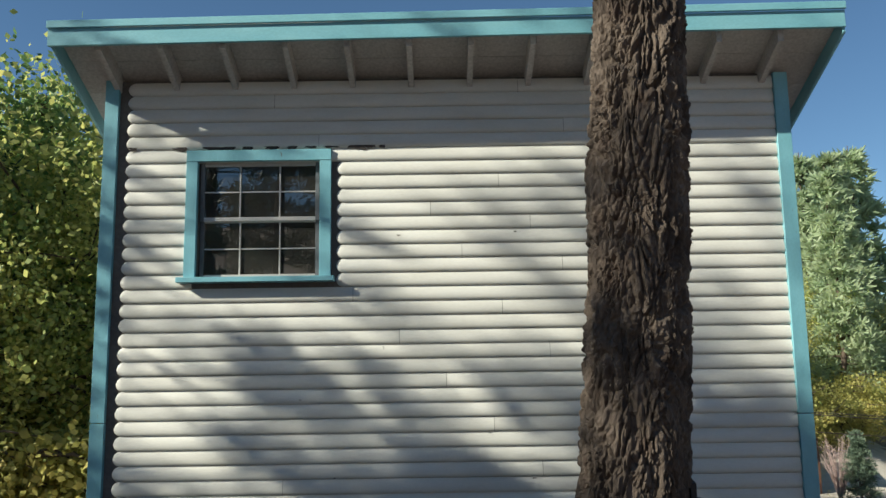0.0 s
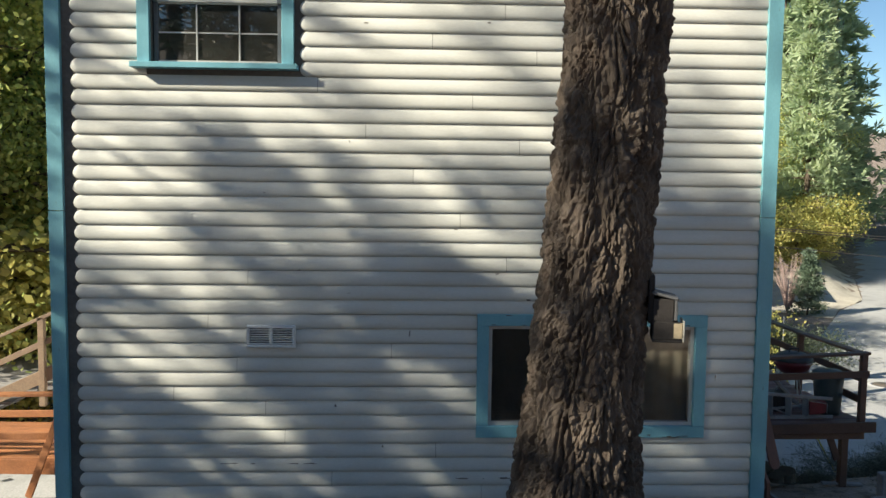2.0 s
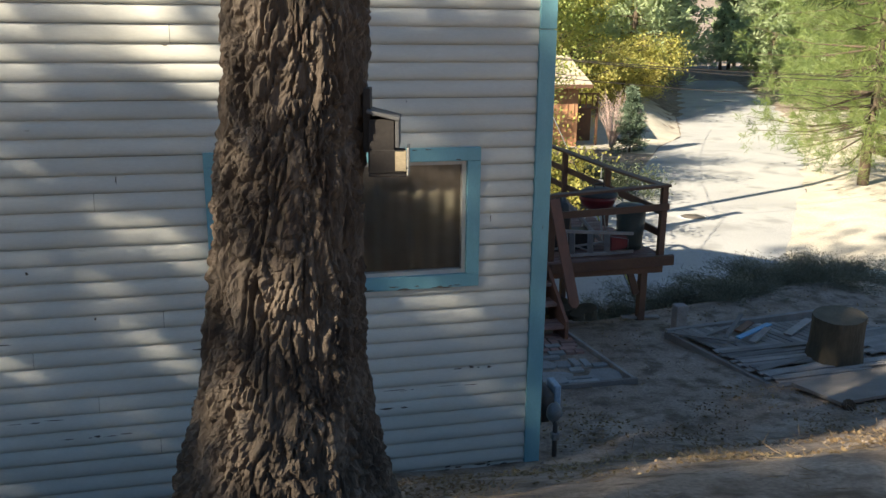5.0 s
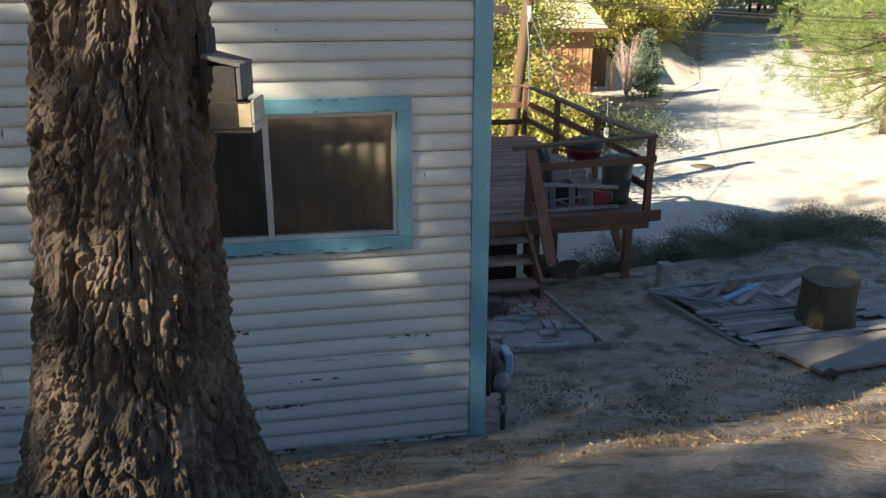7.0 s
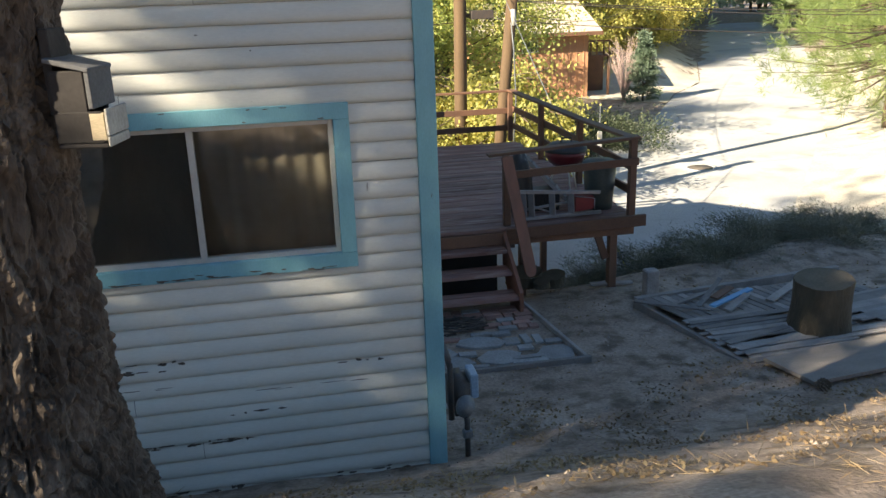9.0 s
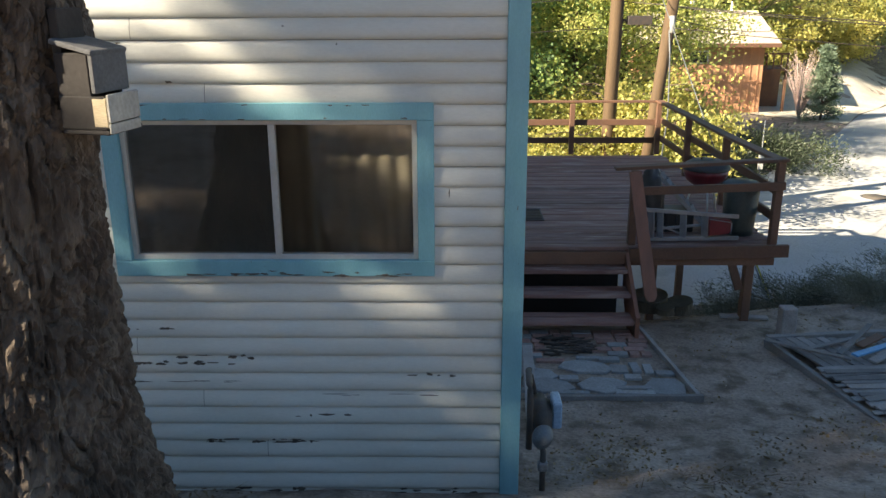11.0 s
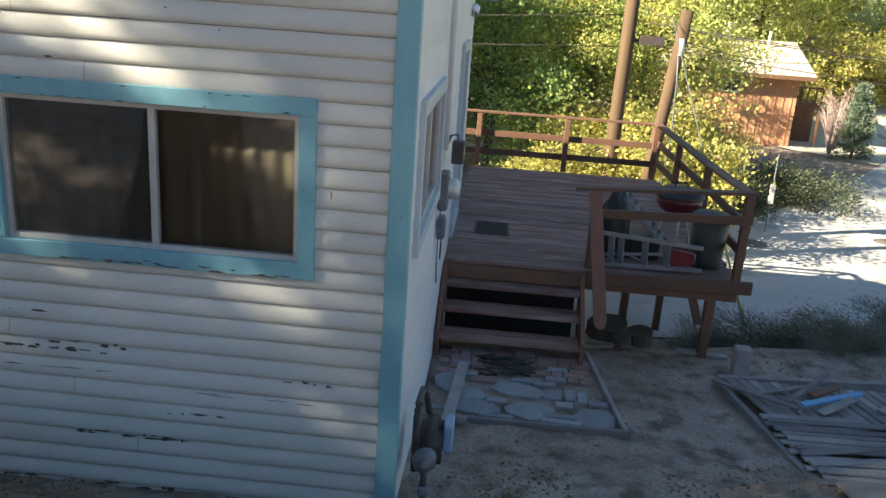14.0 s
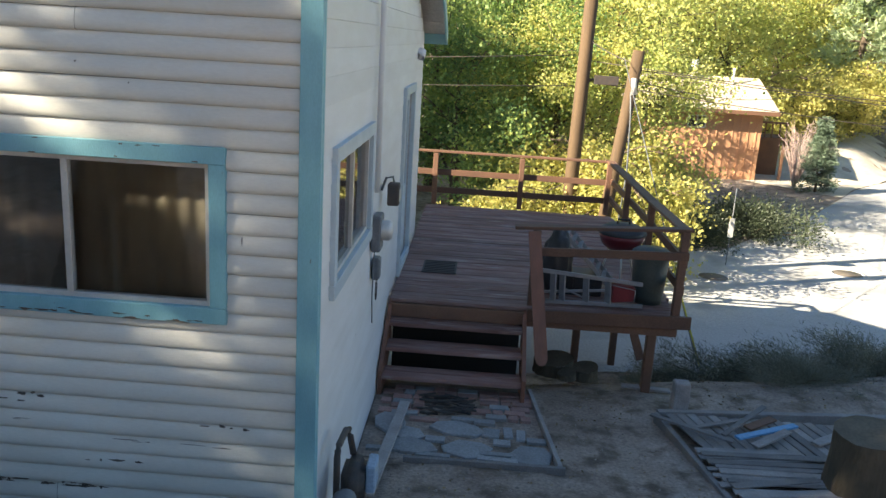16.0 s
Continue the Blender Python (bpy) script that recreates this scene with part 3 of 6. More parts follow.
# rail along the front, with the long stained board that leans down along the steps
def rail_post(x, y, top, low=DZ):
    return box("rail_post", (x - 0.042, y - 0.042, low), (x + 0.042, y + 0.042, top), RAILWOOD, deck, bev=0.006)
rail_post(4.64, 10.97, 1.34)
rail_post(6.19, 10.93, 1.44, 0.48)
beam("top_rail", (4.40, 10.90, 1.375), (6.25, 10.92, 1.465), 0.12, 0.035, RAILWOOD, deck)
beam("mid_rail", (4.60, 10.86, 1.13), (6.24, 10.87, 1.185), 0.035, 0.09, RAILWOOD, deck)
# stained board with a rounded foot
bm = bmesh.new()
outline = [(-0.065, 0), (-0.065, -1.32), (-0.05, -1.37), (-0.02, -1.395), (0.02, -1.395), (0.05, -1.37), (0.065, -1.32), (0.065, 0)]
ring0 = [bm.verts.new((x, 0, z)) for x, z in outline]
ring1 = [bm.verts.new((x, 0.04, z)) for x, z in outline]
bm.faces.new(ring0), bm.faces.new(ring1[::-1])
for i in range(len(outline)):
    j = (i + 1) % len(outline)
    bm.faces.new((ring0[j], ring0[i], ring1[i], ring1[j]))
bm.transform(Matrix.Translation((4.60, 10.79, 1.365)) @ Matrix.Rotation(radians(-20), 4, "X") @ Matrix.Rotation(radians(-6.5), 4, "Y"))
part("hand_board", bm, REDBOARD, deck, "long stained board with rounded foot")
# rail along the side and the far end
SIDE = [(6.19, 10.95), (6.19, 12.75), (6.18, 14.5), (6.15, 16.24)]
for x, y in SIDE[1:]:
    rail_post(x, y, 1.39)
for (xa, ya), (xb, yb) in zip(SIDE, SIDE[1:]):
    za, zb = (1.45 if ya < 11 else 1.41), 1.41
    beam("top_rail", (xa, ya, za), (xb, yb, zb), 0.13, 0.035, RAILWOOD, deck)
    for z in (1.08, 0.78):
        beam("mid_rail", (xa + 0.05, ya, z), (xb + 0.05, yb, z), 0.035, 0.10, RAILWOOD, deck)
for x in (3.22, 4.68):
    rail_post(x, 16.22, 1.37)
beam("top_rail", (2.6, 16.26, 1.40), (6.16, 16.26, 1.40), 0.10, 0.035, RAILWOOD, deck)
for z in (1.04, 0.73):
    beam("mid_rail", (2.6, 16.30, z), (6.14, 16.30, z), 0.035, 0.10, RAILWOOD, deck)

# things on the deck
hatch = tagged(box("floor_vent", (3.36, 11.94, DZ + 0.001), (3.78, 12.5, DZ + 0.012), METAL_DARK, None), "black metal grate lying on the deck planks", "grate")
for i in range(7):
    box("grate_bar", (3.38, 11.98 + i * 0.075, DZ + 0.0125), (3.76, 12.01 + i * 0.075, DZ + 0.022), METAL_DARK, hatch, bev=0.002)
RED = material("red_enamel", (0.20, 0.018, 0.026), (0.15, 0.014, 0.02), 5, 0.35, 0.1, 60, coat=0.3)
BLACK = material("black_plastic", (0.018, 0.018, 0.02), (0.03, 0.03, 0.032), 6, 0.5, 0.2, 60)
BIN = material("dark_green_plastic", (0.03, 0.045, 0.045), (0.04, 0.055, 0.05), 5, 0.5, 0.1, 40)


def lathe(name, prof, mat, parent=None, at=(0, 0, 0), sides=28, label=""):
    v, f = [], []
    for r, z in prof:
        for k in range(sides):
            a = 2 * math.pi * k / sides
            v.append((at[0] + r * math.cos(a), at[1] + r * math.sin(a), at[2] + z))
    for i in range(len(prof) - 1):
        for k in range(sides):
            k2 = (k + 1) % sides
            f.append((i * sides + k, i * sides + k2, (i + 1) * sides + k2, (i + 1) * sides + k))
    return raw(name, v, f, mat, parent, label, smooth=True)


# kettle grill
grill = thing("kettle_grill", (5.72, 12.0, DZ), "dark red kettle grill with black lid edge on deck", "grill")
lathe("bowl", [(0.02, 0.42), (0.14, 0.44), (0.22, 0.50), (0.262, 0.58), (0.272, 0.64), (0.265, 0.64), (0.2, 0.5), (0.02, 0.45)], RED, grill, (5.72, 12.0, DZ))
lathe("lid", [(0.285, 0.64), (0.285, 0.665), (0.27, 0.69), (0.18, 0.745), (0.02, 0.765), (0.0, 0.765)], BLACK, grill, (5.72, 12.0, DZ), label="black domed lid")
for k in range(3):
    a = 2 * math.pi * k / 3 + 0.5
    tube("leg", [(5.72 + 0.13 * math.cos(a), 12.0 + 0.13 * math.sin(a), DZ + 0.46), (5.72 + 0.25 * math.cos(a), 12.0 + 0.25 * math.sin(a), DZ)], 0.011, ALU, grill)
tube("handle", [(5.65, 11.98, DZ + 0.76), (5.65, 11.98, DZ + 0.81), (5.79, 11.98, DZ + 0.81), (5.79, 11.98, DZ + 0.76)], 0.012, BLACK, grill)
LADDERMETAL = material("dull_ladder_aluminium", (0.34, 0.36, 0.39), (0.26, 0.28, 0.30), 9, 0.38, 0.1, 80, metal=0.6, tones=0.1)
# aluminium step ladder lying on its side
ladder = thing("step_ladder", (5.3, 11.22, DZ), "aluminium step ladder lying on its side with red top", "ladder")
ladder_ends = [((4.74, 11.03, 0.885), (5.83, 11.03, 0.80)), ((4.80, 11.06, 0.53), (5.86, 11.06, 0.545))]
for a, b in ladder_ends:
    beam("side_rail", a, b, 0.028, 0.045, LADDERMETAL, ladder)
for x, z in ((4.86, 0.853), (4.96, 0.845), (5.22, 0.825), (5.46, 0.805)):
    beam("step", (x + 0.02, 11.06, 0.55), (x, 11.04, z), 0.08, 0.022, LADDERMETAL, ladder)
beam("back_leg", (4.76, 11.17, 0.60), (5.78, 11.15, 0.70), 0.022, 0.03, LADDERMETAL, ladder)
beam("back_brace", (5.0, 11.16, 0.66), (5.25, 11.15, 0.56), 0.014, 0.02, LADDERMETAL, ladder)
bm = bmesh.new()
add_box(bm, (5.50, 11.02, 0.57), (5.76, 11.16, 0.775))
for v in bm.verts:
    if v.co.x > 5.7:
        v.co.z = 0.60 + (v.co.z - 0.57) * 0.78
bmesh.ops.bevel(bm, geom=bm.edges[:], offset=0.018, segments=2, affect="EDGES")
part("ladder_top", bm, RED, ladder, "red plastic top cap")
tube("cap_rim", [(5.51, 11.012, 0.775), (5.70, 11.012, 0.745), (5.755, 11.012, 0.73), (5.755, 11.012, 0.60)], 0.006, LADDERMETAL, ladder, sides=6)
# waste bin
bin_ob = thing("waste_bin", (5.97, 11.42, DZ), "dark green plastic waste bin with lid on deck", "bin")
lathe("bin_body", [(0.0, 0.0), (0.165, 0.0), (0.175, 0.08), (0.205, 0.56), (0.195, 0.57)], BIN, bin_ob, (5.97, 11.42, DZ))
lathe("lid", [(0.215, 0.555), (0.218, 0.585), (0.17, 0.615), (0.0, 0.63)], BIN, bin_ob, (5.97, 11.42, DZ))
# folding lounger leaning there
lounger = thing("folding_chair", (5.3, 11.75, DZ), "grey folded slatted wooden chair leaning on the rail", "chair")
for s in (0, 0.36):
    beam("side_frame", (4.98 + s * 0.2, 11.5 + s, 1.22), (5.62 + s * 0.2, 11.45 + s, 0.54), 0.03, 0.045, GREYWOOD, lounger)
for k in range(8):
    t = 0.06 + k * 0.118
    beam("slat", (4.98 + 0.64 * t, 11.49, 1.245 - 0.68 * t), (5.05 + 0.64 * t, 11.87, 1.245 - 0.68 * t), 0.05, 0.014, GREYWOOD, lounger)
bag = thing("black_bag", (4.92, 11.45, DZ), "full black rubbish bag standing on the deck", "bag")
bm = bmesh.new()
bmesh.ops.create_icosphere(bm, subdivisions=4, radius=1)
for v in bm.verts:
    n_ = noise.noise(v.co * 2.2) * 0.16 + noise.noise(v.co * 6) * 0.06
    c = v.co * (1 + n_)
    v.co = Vector((4.93 + c.x * 0.17, 11.47 + c.y * 0.16, DZ + 0.36 + max(-0.355, c.z * 0.40)))
part("bag_body", bm, BLACK, bag, smooth=True)

crate = thing("plastic_crate", (5.2, 11.6, DZ), "black plastic crate behind the ladder on deck", "crate")
box("crate_body", (4.98, 11.44, DZ), (5.46, 11.80, DZ + 0.24), BLACK, crate, bev=0.01)
for k in range(4):
    box("crate_rib", (5.02 + k * 0.11, 11.425, DZ + 0.02), (5.05 + k * 0.11, 11.439, DZ + 0.22), BLACK, crate, bev=0.002)
tagged(beam("grey_board", (5.72, 11.0, -0.37), (6.25, 10.93, -0.37), 0.09, 0.03, GREYWOOD), "grey board lying at the foot of a deck post", "board")

# things on the shaded wall
conduit = thing("service_conduit", (3.12, 9.3, 1.2), "white electrical service pipe running up the wall", "pipe")
tube("mast", [(3.125, 9.28, 1.95), (3.125, 9.24, 5.4)], 0.024, WHITE_SIDE, conduit)
tube("lower_pipe", [(3.115, 9.34, 0.75), (3.105, 9.35, 1.0), (3.115, 9.34, 1.5)], 0.006, METAL_GREY, conduit)
meter = thing("electric_meter", (3.13, 9.42, 1.45), "round grey electric meter on the white wall", "meter")
box("meter_box", (3.09, 9.27, 1.42), (3.17, 9.50, 1.74), METAL_GREY, meter, bev=0.012)
lathe("dial_cover", [(0.09, 0), (0.09, 0.06), (0.07, 0.09), (0.0, 0.10)], ALU, meter).matrix_basis = pose(3.17, 9.385, 1.60, 0, 90, 0)
junction = thing("junction_box", (3.12, 9.4, 1.2), "small grey box with hanging cable loop on wall", "box")
box("box_body", (3.09, 9.36, 1.14), (3.16, 9.50, 1.34), METAL_GREY, junction, bev=0.015)
loop = [(3.13, 9.43 + 0.05 * math.sin(a), 1.04 + 0.10 * math.cos(a)) for a in np.linspace(0, 2 * math.pi, 18)]
tube("cable_loop", loop, 0.005, METAL_DARK, junction, sides=6)
wall_lamp = thing("wall_lamp", (3.12, 9.9, 1.9), "dark outdoor lantern on a curved bracket beside window", "lamp")
tube("bracket", [(3.09, 9.88, 1.86), (3.13, 9.88, 1.98), (3.19, 9.9, 1.99), (3.20, 9.92, 1.93)], 0.012, METAL_GREY, wall_lamp)
box("lantern", (3.145, 9.86, 1.72), (3.255, 9.98, 1.93), METAL_DARK, wall_lamp, bev=0.012)
box("lamp_glass", (3.256, 9.88, 1.76), (3.26, 9.96, 1.88), ALU, wall_lamp, bev=0)
flood = thing("flood_light", (3.15, 13.3, 3.0), "small white flood light under the eave", "lamp")
box("mount", (3.09, 13.25, 2.98), (3.13, 13.37, 3.10), WHITE_SIDE, flood, bev=0.01)
lathe("lamp_head", [(0.0, 0), (0.05, 0.01), (0.075, 0.12), (0.07, 0.12)], WHITE_SIDE, flood).matrix_basis = pose(3.14, 13.3, 3.1, 150, 25, 0)
# door
door_1 = thing("door_1", (XR, 12.25, DZ), "pale screen door with glass and blue-grey trim", "door", kind="structure")
trim_frame(door_1, "y", XR, (11.75, 12.75, 0.6, 2.6), 0.10, 0.05, mat=PALETRIM)
box("door_leaf", (XR - 0.06, 11.76, 0.51), (XR - 0.02, 12.74, 1.45), PALETRIM, door_1, bev=0.004)
raw("door_glass", [(XR - 0.04, y, z) for y, z in ((11.86, 1.452), (12.64, 1.452), (12.64, 2.50), (11.86, 2.50))], [(0, 1, 2, 3)], SCREENED, door_1).visible_shadow = False
for lo, hi in (((11.76, 1.452), (11.858, 2.59)), ((12.642, 1.452), (12.74, 2.59)), ((11.86, 2.502), (12.64, 2.59))):
    box("door_stile", (XR - 0.06, lo[0], lo[1]), (XR - 0.02, hi[0], hi[1]), PALETRIM, door_1, bev=0.003)
box("door_handle", (XR - 0.018, 11.80, 1.38), (XR + 0.03, 11.83, 1.50), ALU, door_1, bev=0.004)

# gas meter by the corner
gas = thing("gas_meter", (3.22, 7.35, -0.1), "grey gas meter with iron pipes beside the wall", "meter")
tube("riser_pipe", [(3.27, 7.06, -0.25), (3.27, 7.06, 0.24), (3.25, 7.10, 0.30)], 0.021, METAL_DARK, gas)
tube("loop_pipe", [(3.19, 7.24, 0.16), (3.19, 7.24, 0.55), (3.19, 7.26, 0.60), (3.19, 7.30, 0.62), (3.20, 7.52, 0.62), (3.21, 7.57, 0.60), (3.22, 7.58, 0.55), (3.25, 7.56, 0.42)], 0.023, METAL_DARK, gas)
lathe("regulator", [(0.0, 0.0), (0.075, 0.01), (0.085, 0.04), (0.05, 0.075), (0.03, 0.10), (0.0, 0.10)], METAL_GREY, gas).matrix_basis = pose(3.25, 7.12, 0.33, 80, 0, 30)
bm = bmesh.new()
add_box(bm, (3.20, 7.30, 0.12), (3.36, 7.60, 0.42))
bmesh.ops.bevel(bm, geom=bm.edges[:], offset=0.04, segments=3, affect="EDGES")
part("meter_body", bm, METAL_DARK, gas, smooth=True)
METERBLUE = material("pale_blue_enamel", (0.30, 0.42, 0.55), (0.26, 0.37, 0.48), 6, 0.4, 0.1, 60)
box("index_box", (3.365, 7.36, 0.24), (3.43, 7.56, 0.44), METERBLUE, gas, "pale blue meter index box", bev=0.01)
box("valve", (3.235, 7.03, 0.10), (3.305, 7.09, 0.17), METAL_GREY, gas, bev=0.012)

# vent on the front wall
vent = thing("wall_vent", (-1.13, YF - 0.03, 2.4), "white louvred wall vent in two halves", "vent")
VP = material("vent_white", (0.80, 0.80, 0.78), (0.74, 0.74, 0.71), 9, 0.5, 0.1, 60)
for lo, hi in (((-1.335, 2.30), (-0.93, 2.325)), ((-1.335, 2.465), (-0.93, 2.49)), ((-1.335, 2.3255), (-1.31, 2.4645)), ((-0.955, 2.3255), (-0.93, 2.4645)), ((-1.145, 2.3255), (-1.12, 2.4645))):
    box("vent_frame", (lo[0], YF - 0.07, lo[1]), (hi[0], YF - 0.028, hi[1]), VP, vent, bev=0.006)
# black panel paints the shade between the slats
box("vent_back", (-1.31, YF - 0.036, 2.325), (-0.955, YF - 0.031, 2.465), DARK, vent, bev=0)
for x0, x1 in ((-1.309, -1.146), (-1.119, -0.956)):
    for k in range(7):
        z = 2.333 + k * 0.0195
        beam("slat", (x0, YF - 0.052, z), (x1, YF - 0.052, z), 0.020, 0.005, VP, vent, bev=0, roll=radians(-35))

# bird house on the pine
BHW = material("grey_box_wood", (0.036, 0.030, 0.028), (0.024, 0.020, 0.019), 6, 0.85, 0.5, 60, vary=0.1)
PALEWOOD = material("fresh_wood", (0.52, 0.42, 0.28), (0.45, 0.36, 0.24), 6, 0.7, 0.3, 60, (1, 1, 6))
bird = thing("bird_feeder", (1.5, 4.85, 2.75), "weathered wooden feeder box nailed to the pine trunk", "bird feeder")
BM = Matrix.Translation((1.442, 4.86, 2.80)) @ Matrix.Rotation(radians(-12), 4, "Z") @ Matrix.Scale(0.80, 4)


def bird_piece(name, lo, hi, mat, label="", tilt=0.0):
    bm = bmesh.new()
    add_box(bm, lo, hi)
    bmesh.ops.bevel(bm, geom=bm.edges[:], offset=0.004, segments=1, affect="EDGES")
    if tilt:
        c = Vector([(a + b) / 2 for a, b in zip(lo, hi)])
        bm.transform(Matrix.Translation(c) @ Matrix.Rotation(tilt, 4, "Y") @ Matrix.Translation(-c))
    bm.transform(BM)
    return part(name, bm, mat, bird, label)


bird_piece("back_board", (-0.03, -0.06, 0.10), (0.012, 0.10, 0.45), BHW)
FELT = material("grey_roof_felt", (0.12, 0.12, 0.125), (0.085, 0.085, 0.09), 9, 0.8, 0.4, 90)
bird_piece("box_side", (0.0, -0.095, 0.10), (0.145, -0.075, 0.285), BHW)
bird_piece("box_side", (0.0, 0.095, 0.10), (0.145, 0.115, 0.285), BHW)
bird_piece("box_front", (0.150, -0.10, 0.13), (0.172, 0.125, 0.285), FELT, "grey sheet hanging over the front")
bird_piece("box_roof", (-0.01, -0.108, 0.298), (0.178, 0.13, 0.318), FELT, "grey felt roof", radians(14))
bird_piece("tray_side", (0.0, -0.10, -0.01), (0.20, -0.08, 0.12), BHW)
bird_piece("tray_side", (0.145, -0.101, 0.0), (0.21, -0.079, 0.115), PALEWOOD, "split bright wood")
bird_piece("tray_side", (0.0, 0.11, -0.01), (0.20, 0.13, 0.10), BHW)
bird_piece("tray_floor", (0.0, -0.10, -0.03), (0.21, 0.13, -0.012), BHW)
PALEGREY = material("weathered_pale_wood", (0.40, 0.38, 0.34), (0.30, 0.285, 0.26), 6, 0.8, 0.4, 70)
bird_piece("tray_front", (0.212, -0.105, 0.02), (0.226, 0.10, 0.13), PALEGREY)
bird_piece("tray_front", (0.212, -0.105, -0.025), (0.224, 0.10, 0.016), PALEGREY)

# ---- yard ----
STONE = material("flagstone", (0.31, 0.32, 0.33), (0.25, 0.255, 0.26), 5, 0.85, 0.5, 50, vary=0.18)
BRICK = material("old_brick", (0.36, 0.22, 0.19), (0.30, 0.17, 0.15), 7, 0.9, 0.5, 60, vary=0.25)
GZY = -0.31
patio = thing("patio", (4.0, 9.5, GZY), "patchwork patio of grey flagstones and bricks", "patio", kind="structure")
box("sand_bed", (3.09, 8.84, GZY - 0.08), (4.80, 10.42, GZY + 0.012), DIRT, patio, bev=0)
beam("edging_board", (3.5, 8.80, GZY + 0.02), (4.90, 8.82, GZY + 0.02), 0.04, 0.09, GREYWOOD, patio)
beam("edging_board", (4.86, 8.84, GZY + 0.02), (4.66, 10.42, GZY + 0.02), 0.04, 0.09, GREYWOOD, patio)
rnd = random.Random(4)


def slab(name, cx, cy, w, d, turn, mat, n=4, ragged=0.0):
    """One paving piece: an outline of n corners, thick, with a worn upper edge."""
    pts = []
    if n == 4 and not ragged:
        pts = [(-w / 2, -d / 2), (w / 2, -d / 2), (w / 2, d / 2), (-w / 2, d / 2)]
    else:
        for k in range(n):
            a = 2 * math.pi * k / n + rnd.uniform(-0.2, 0.2)
            r = 1 + rnd.uniform(-ragged, ragged)
            pts.append((math.cos(a) * w / 2 * r, math.sin(a) * d / 2 * r))
    c, s = math.cos(turn), math.sin(turn)
    lift = rnd.uniform(0.0, 0.01)
    z = [GZY, GZY + 0.028 + lift, GZY + 0.034 + lift]
    v = [(cx + (x * c - y * s) * k, cy + (x * s + y * c) * k, zz) for zz, k in zip(z, (1, 1, 0.95)) for x, y in pts]
    m = len(pts)
    f = [tuple(2 * m + k for k in range(m))]
    for r in range(2):
        f += [(r * m + k, r * m + (k + 1) % m, (r + 1) * m + (k + 1) % m, (r + 1) * m + k) for k in range(m)]
    return raw(name, v, f, mat, patio)


for x, y, w, d in ((3.55, 9.05, 0.5, 0.30), (4.05, 9.08, 0.44, 0.34), (4.62, 9.04, 0.40, 0.36), (3.95, 9.45, 0.55, 0.28), (3.30, 9.5, 0.34, 0.42), (3.5, 9.3, 0.3, 0.26)):
    slab("flagstone", x, y, w, d, rnd.uniform(-0.2, 0.2), STONE, 7, 0.12)
for x, y, w, d, mt in ((4.32, 8.93, 0.36, 0.07, STONE), (4.32, 9.02, 0.33, 0.06, STONE), (4.36, 9.25, 0.16, 0.1, STONE), (4.42, 9.45, 0.085, 0.2, STONE), (4.54, 9.42, 0.085, 0.2, STONE),
                       (4.26, 9.42, 0.16, 0.16, STONE), (4.68, 9.33, 0.18, 0.09, STONE), (3.75, 9.22, 0.18, 0.09, STONE), (4.2, 9.63, 0.2, 0.08, STONE), (4.0, 9.66, 0.24, 0.06, STONE), (3.42, 9.72, 0.26, 0.07, STONE),
                       (3.30, 8.98, 0.3, 0.07, STONE), (3.75, 8.92, 0.3, 0.06, STONE), (3.62, 9.60, 0.28, 0.07, BRICK)):
    slab("paver", x, y, w, d, rnd.uniform(-0.05, 0.05), mt)
for r in range(6):
    y = 9.75 + r * 0.108
    x = 3.16 + (r % 2) * 0.11
    while x < 4.66 - (y - 8.8) * 0.05:
        w = rnd.choice((0.19, 0.2, 0.1))
        if not (3.54 < x < 4.05 and 9.68 < y < 10.12):
            slab("brick", x + w / 2, y, w, 0.092, rnd.uniform(-0.03, 0.03), STONE if rnd.random() < 0.22 else BRICK)
        x += w + 0.018
mat_ob = thing("twig_mat", (3.82, 9.92, GZY), "dark tangled twig doormat below the steps", "doormat")
for k in range(46):
    a, b = rnd.uniform(-0.24, 0.24), rnd.uniform(-0.2, 0.2)
    beam("twig", (3.82 + a - 0.09, 9.92 + b, GZY + 0.02 + rnd.uniform(0, 0.05)), (3.82 + a + 0.09, 9.92 + b + rnd.uniform(-0.05, 0.05), GZY + 0.02 + rnd.uniform(0, 0.05)), 0.02, 0.014, METAL_DARK, mat_ob, bev=0)
tagged(beam("loose_board", (3.41, 9.85, -0.235), (3.30, 8.0, -0.165), 0.10, 0.025, GREYWOOD), "long grey weathered board lying on the ground", "board")

